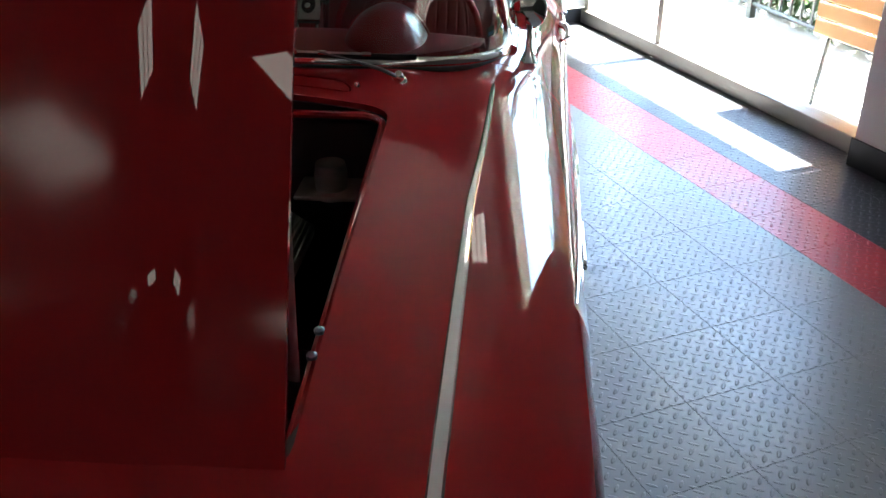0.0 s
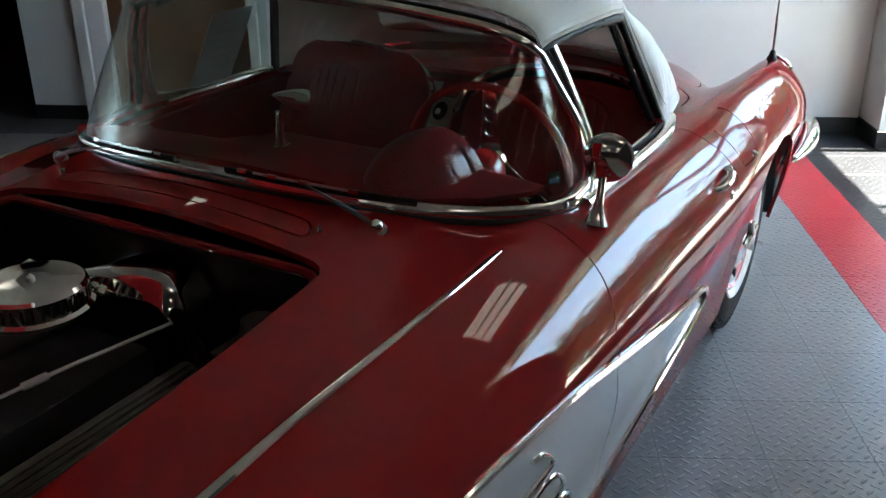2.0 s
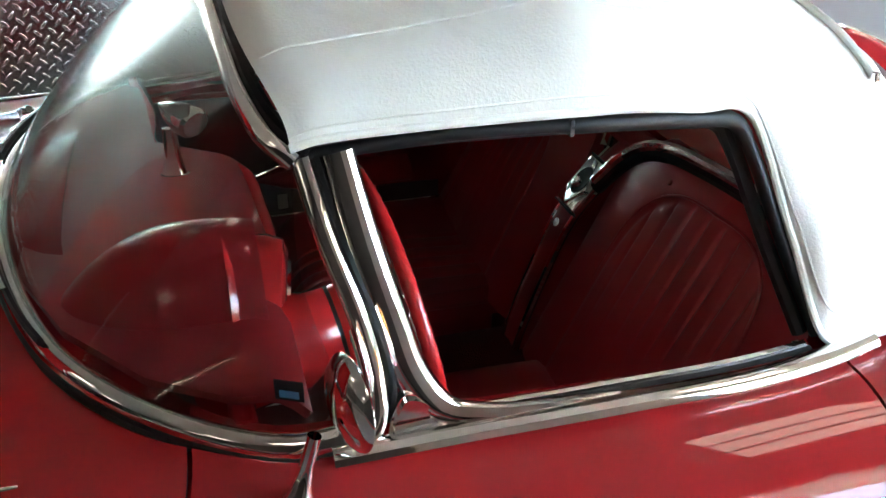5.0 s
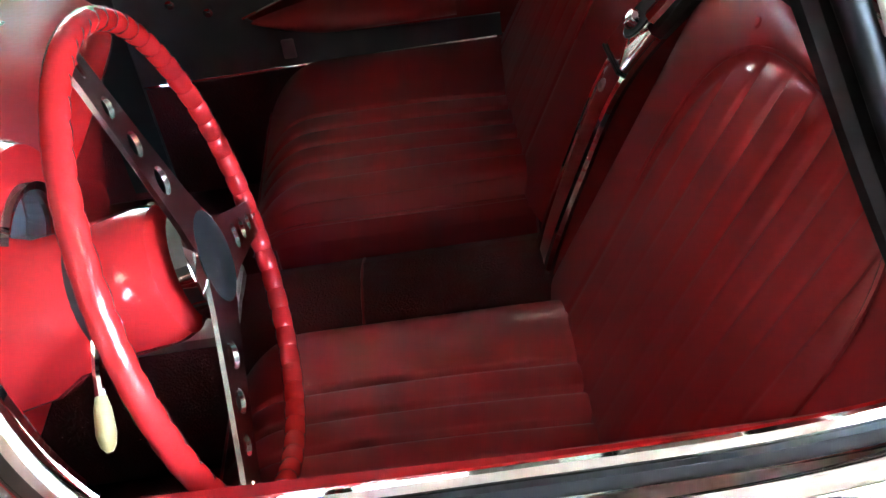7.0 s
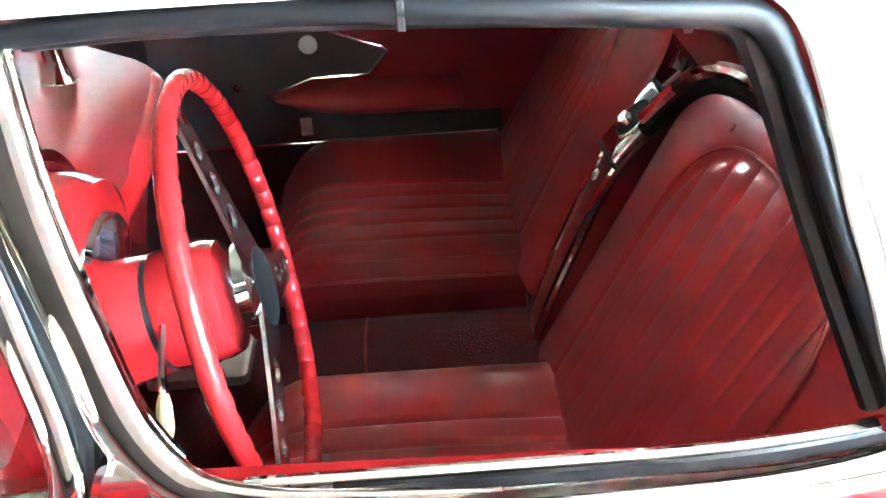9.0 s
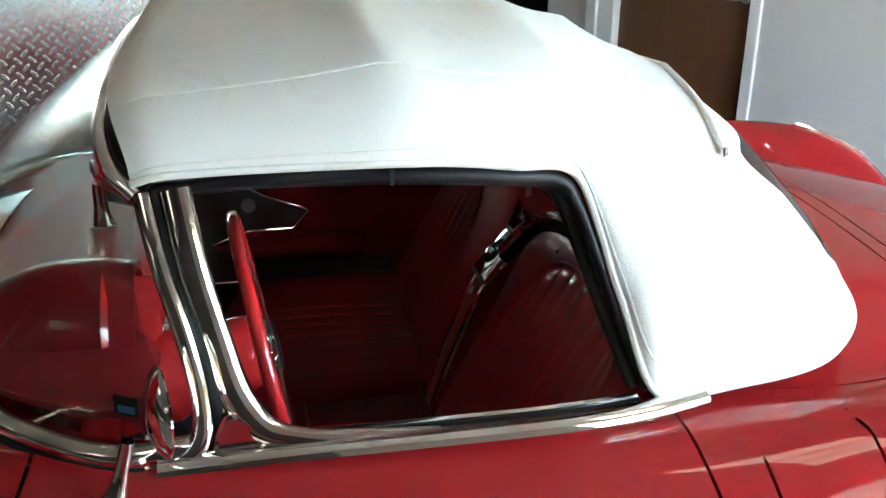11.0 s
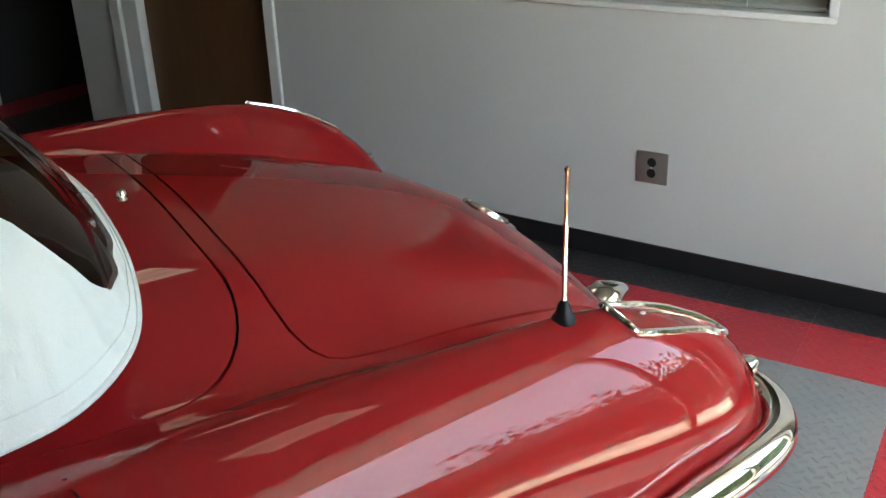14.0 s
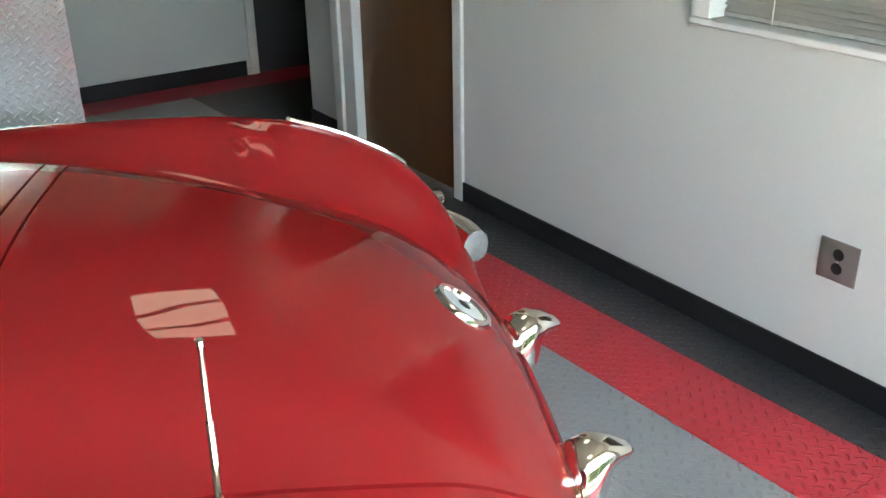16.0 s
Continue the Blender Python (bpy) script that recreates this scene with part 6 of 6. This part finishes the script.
# ---- the car: wheels and engine bay ----
def road_wheel(x_side, wy):
    w = new("road_wheel")
    tagged(w, "whitewall tyre on a red rim with a chrome hubcap")
    w.parent = car
    m = Matrix.Translation((0.745 * x_side, wy, 0.345)) @ Matrix.Rotation(radians(90 * x_side), 4, "Y")
    part("tyre", lathe([(0.205, -0.075), (0.225, -0.085), (0.28, -0.09), (0.315, -0.08), (0.332, -0.062), (0.338, -0.03), (0.3385, 0.03), (0.335, 0.064), (0.326, 0.074), (0.316, 0.081), (0.29, 0.088), (0.26, 0.091), (0.225, 0.085), (0.205, 0.075)], 72, m), TYRE, w)
    tr = bmesh.new()
    for k in range(64):
        a = k / 64 * math.tau
        for h, lift in ((-0.060, -0.003), (-0.030, 0), (0.0, 0), (0.030, 0), (0.060, -0.003)):
            box(tr, 0.326 + lift, 0.345 + lift, -0.0125, 0.0125, h - 0.0125, h + 0.0125, m=m @ Matrix.Rotation(a + (0.03 if abs(h) > 0.02 else 0), 4, "Z"))
        box(tr, 0.318, 0.3375, -0.009, 0.009, 0.066, 0.0795, m=m @ Matrix.Rotation(a + 0.02, 4, "Z"))
    tagged(part("tread", tr, TYRE, w, smooth=0), kind="stuff")
    part("sidewall_ridge", lathe([(0.306, 0.0845), (0.309, 0.0865), (0.312, 0.0835)], 72, m), TYRE, w)
    part("whitewall", lathe([(0.203, 0.0755), (0.206, 0.0815), (0.215, 0.0885), (0.226, 0.0915), (0.229, 0.0880)], 56, m), WHITEWALL, w, "white sidewall band")
    part("rim", lathe([(0.20, 0.02), (0.207, 0.07), (0.198, 0.078), (0.19, 0.06), (0.18, 0.045), (0.0, 0.03)], 48, m), REDPLASTIC, w)
    hc = lathe([(0.183, 0.055), (0.186, 0.072), (0.175, 0.080), (0.150, 0.072), (0.128, 0.070), (0.105, 0.088), (0.075, 0.10), (0.04, 0.104), (0.0, 0.105)], 48, m)
    cap = part("hubcap", hc, CHROME, w, "chrome hubcap with slots and spinner")
    sl = mesh_of(boxm(0.132, 0.168, -0.011, 0.011, 0.066, 0.0785, 0.004, 1), "slot")
    sl.materials.append(BLACK)
    for k in range(10):
        o = part("slot", sl, BLACK, cap)
        o.matrix_basis = m @ Matrix.Rotation(k / 10 * math.tau, 4, "Z")
    for k in range(2):
        part("spinner", boxm(-0.062, 0.062, -0.009, 0.009, 0.104, 0.124, 0.006, 2, m=m @ Matrix.Rotation(k * math.pi / 2 + 0.3, 4, "Z")), CHROME, cap)


for xs in (1, -1):
    for wy in WHEEL_Y:
        road_wheel(xs, wy)
    for wy in WHEEL_Y:
        well = []
        for a in np.linspace(-0.15, math.pi + 0.15, 25):
            well.append([(xs * x, wy + 0.405 * math.cos(a), 0.345 + 0.395 * math.sin(a)) for x in np.linspace(0.50, 0.845, 6)])
        wl_ = shell(np.array(well), 0.004, "wheel_well")
        part("wheel_well", finish(wl_, 40), BLACK, car, "black inner wheel well")
        part("well_wall", boxm(min(0.47 * xs, 0.50 * xs), max(0.47 * xs, 0.50 * xs), wy - 0.42, wy + 0.42, 0.15, 0.74), BLACK, car)

# engine bay
part("bay_side", boxm(0.455, 0.475, -0.40, 0.74, 0.20, 0.80), BLACK, car)
part("bay_side", boxm(-0.475, -0.455, -0.40, 0.74, 0.20, 0.80), BLACK, car)
part("bay_floor", boxm(-0.47, 0.47, -0.75, 0.83, 0.16, 0.18), BLACK, car)
part("bay_front", boxm(-0.5, 0.5, -0.62, -0.58, 0.18, 0.72), BLACK, car)
part("bay_rear", boxm(-0.47, 0.47, 0.735, 0.755, 0.20, 0.86), BLACK, car)
lip = [(x, y, body_z(x, y) - 0.022) for x, y in grown(HOOD_OUT, -0.012)]
part("hood_channel", tube(bmesh.new(), lip, 0.010, 8, closed=True), PAINT, car)
eng = new("engine")
tagged(eng, "black engine with finned valve covers and chrome air cleaner")
eng.parent = car
part("block", boxm(-0.22, 0.22, 0.0, 0.62, 0.28, 0.62, 0.03, 2), ENGINE, eng)
part("intake", boxm(-0.12, 0.12, 0.06, 0.58, 0.60, 0.72, 0.03, 2), ENGINE, eng)
for xs in (1, -1):
    M = Matrix.Translation((0.235 * xs, 0.30, 0.66)) @ Matrix.Rotation(radians(35 * xs), 4, "Y")
    vc = part("valve_cover", boxm(-0.055, 0.055, -0.27, 0.27, -0.03, 0.045, 0.02, 3, M), ALUDARK, eng, "ribbed cast aluminium valve cover")
    for k in range(7):
        part("rib", boxm(-0.036 + k * 0.012 - 0.003, -0.036 + k * 0.012 + 0.003, -0.25, 0.25, 0.044, 0.051, 0.002, 1, M), ALUDARK, vc)
ac = part("air_cleaner", lathe([(0.0, 0.048), (0.012, 0.05), (0.06, 0.046), (0.098, 0.043), (0.104, 0.036), (0.104, 0.0), (0.112, -0.006), (0.11, -0.014), (0.06, -0.02)], 40, Matrix.Translation((-0.075, 0.47, 0.815))), CHROME, eng, "round polished air cleaner")
lou = mesh_of(boxm(0.1035, 0.1055, -0.003, 0.003, 0.005, 0.030), "louvre", 0)
lou.materials.append(BLACK)
for k in range(36):
    o = part("louvre", lou, BLACK, ac)
    o.matrix_basis = Matrix.Translation((-0.075, 0.47, 0.815)) @ Matrix.Rotation(k / 36 * math.tau, 4, "Z")
part("wing_nut", lathe([(0.008, 0), (0.008, 0.006), (0.004, 0.009), (0, 0.014)], 10, Matrix.Translation((-0.075, 0.47, 0.863))), STEEL, eng)
shield = []
for x in np.linspace(-0.27, 0.145, 22):
    row = []
    for s in np.linspace(0, 1, 9):
        y = 0.585 + 0.11 * s + 0.03 * math.sin(x * 9)
        z = 0.825 + 0.02 * math.sin((x + 0.1) * 12) - 0.06 * max(0, (x - 0.09) / 0.055) ** 2 - 0.05 * (max(0, 0.3 - s) / 0.3) ** 2
        row.append((x, y, z))
    shield.append(row)
part("ignition_shield", finish(shell(np.array(shield), 0.003, "ignition_shield"), 60), CHROME, eng, "bent chrome ignition shield")
part("linkage_rod", tube(bmesh.new(), [(0.02, 0.18, 0.735), (0.09, 0.40, 0.755), (0.15, 0.60, 0.765)], 0.004, 6), STEEL, eng)
part("linkage_joint", tube(bmesh.new(), [(0.062, 0.315, 0.747), (0.076, 0.36, 0.751)], 0.008, 8), STEEL, eng)
part("hose", tube(bmesh.new(), [tuple(p) for p in catmull(np.array([(0.16, 0.60, 0.79), (0.19, 0.62, 0.70), (0.22, 0.60, 0.60), (0.25, 0.65, 0.5)]), 16)], 0.014, 8), RUBBER, eng)
bk2 = part("brake_cylinder", lathe([(0.0, 0.03), (0.035, 0.028), (0.04, 0.0), (0.035, -0.06), (0, -0.06)], 20, Matrix.Translation((0.32, 0.66, 0.76))), ALU, car, "cast brake master cylinder")
part("bracket", boxm(0.24, 0.40, 0.60, 0.72, 0.715, 0.725, 0.003, 1), ALU, bk2)
prop = part("hood_prop", tube(bmesh.new(), [(0.43, -0.20, 0.79), (0.431, -0.195, 0.92), (0.432, -0.175, 1.12), (0.432, -0.165, 1.17)], 0.010, 6, flat=0.4), STEEL, car, "flat steel hood prop")
for yy in (-0.19, -0.13):
    part("prop_bolt", lathe([(0.009, 0), (0.009, 0.006), (0.004, 0.010), (0, 0.010)], 8, Matrix.Translation((0.458, yy, body_z(0.458, yy) - 0.006))), PANELDARK, prop)
# side emblem: intertwined chrome bars in the cove
loops = catmull(np.array([(0.642, 0.676), (0.682, 0.668), (0.712, 0.635), (0.610, 0.632), (0.505, 0.620), (0.560, 0.610), (0.689, 0.610), (0.732, 0.596), (0.755, 0.562), (0.650, 0.550), (0.545, 0.536), (0.600, 0.526), (0.777, 0.520), (0.812, 0.500), (0.826, 0.475), (0.710, 0.464), (0.585, 0.452)]), 80)
part("side_emblem", tube(bmesh.new(), on_flank([tuple(p) for p in loops], 0.001, 1), 0.0055, 8), CHROME, car, "looped chrome emblem bars")

# ---- floor tiles: interlocking squares with diamond tread, over a slab ----
TILE, U0, V0 = 0.305, 2.432, 3.857
floor = new("floor", mesh_of(slab(bmesh.new(), (-3.2, W_WIN - 0.05, W_FRONT, W_BACK + 0.37, -0.12, -0.0125), (-3.4, -1.5, W_BACK + 0.37, 7.2, -0.12, -0.0125)), "floor", 0))
floor.data.materials.append(BLACKTILE)
floor.matrix_world = RM
tagged(floor, "grey diamond-tread tile floor with red and black border rows", "floor", kind="structure")


def tile_mesh(mat):
    bm = bmesh.new()
    s = TILE - 0.0006
    lo = [bm.verts.new((x, y, -0.0124)) for x, y in ((0, 0), (s, 0), (s, s), (0, s))]
    hi = [bm.verts.new((x, y, -0.0007)) for x, y in ((0, 0), (s, 0), (s, s), (0, s))]
    i = 0.0009
    tp = [bm.verts.new((x, y, 0.0)) for x, y in ((i, i), (s - i, i), (s - i, s - i), (i, s - i))]
    for A, B in ((lo, hi), (hi, tp)):
        for k in range(4):
            bm.faces.new((A[k], A[(k + 1) % 4], B[(k + 1) % 4], B[k]))
    bm.faces.new(tp)
    me = mesh_of(bm, "tile", 0)
    me.materials.append(mat)
    return me


TILES = {k: tile_mesh(m) for k, m in (("g", GREYTILE), ("r", REDTILE), ("b", BLACKTILE))}
rest = {"g": [], "r": [], "b": []}
for i in range(-18, 3):
    for j in range(-26, 11):
        u, v = U0 + i * TILE, V0 + j * TILE
        if v > W_BACK + 0.3 and not (-3.2 < u < -1.75):
            continue
        if i == 0 and j <= 0 or j == 0 and i <= 0 and u > -1.5 or -3.2 < u < -2.9 and v > 0:
            kind = "r"
        elif i > 0 or j > 0:
            kind = "b"
        else:
            kind = "g"
        if u + TILE > W_WIN - 0.04 and u > W_WIN - 0.06:
            continue
        near = u > 0.4 and v > -1.0 or v > 3.2 and u > -0.9
        if near:
            t = new("tile", TILES[kind])
            t.parent = floor
            t.location = (u, v, 0)
        else:
            rest[kind].append((u, v))
for kind, spots in rest.items():
    src = TILES[kind]
    co = np.array([v.co[:] for v in src.vertices])
    fs = [tuple(p.vertices) for p in src.polygons]
    V = np.concatenate([co + (u, v, 0) for u, v in spots])
    F = [tuple(a + k * len(co) for a in f) for k in range(len(spots)) for f in fs]
    me = bpy.data.meshes.new("more_tiles")
    me.from_pydata(V.tolist(), [], F)
    me.materials.append(src.materials[0])
    o = new("more_tiles", me)
    o.parent = floor
    tagged(o, kind="stuff")
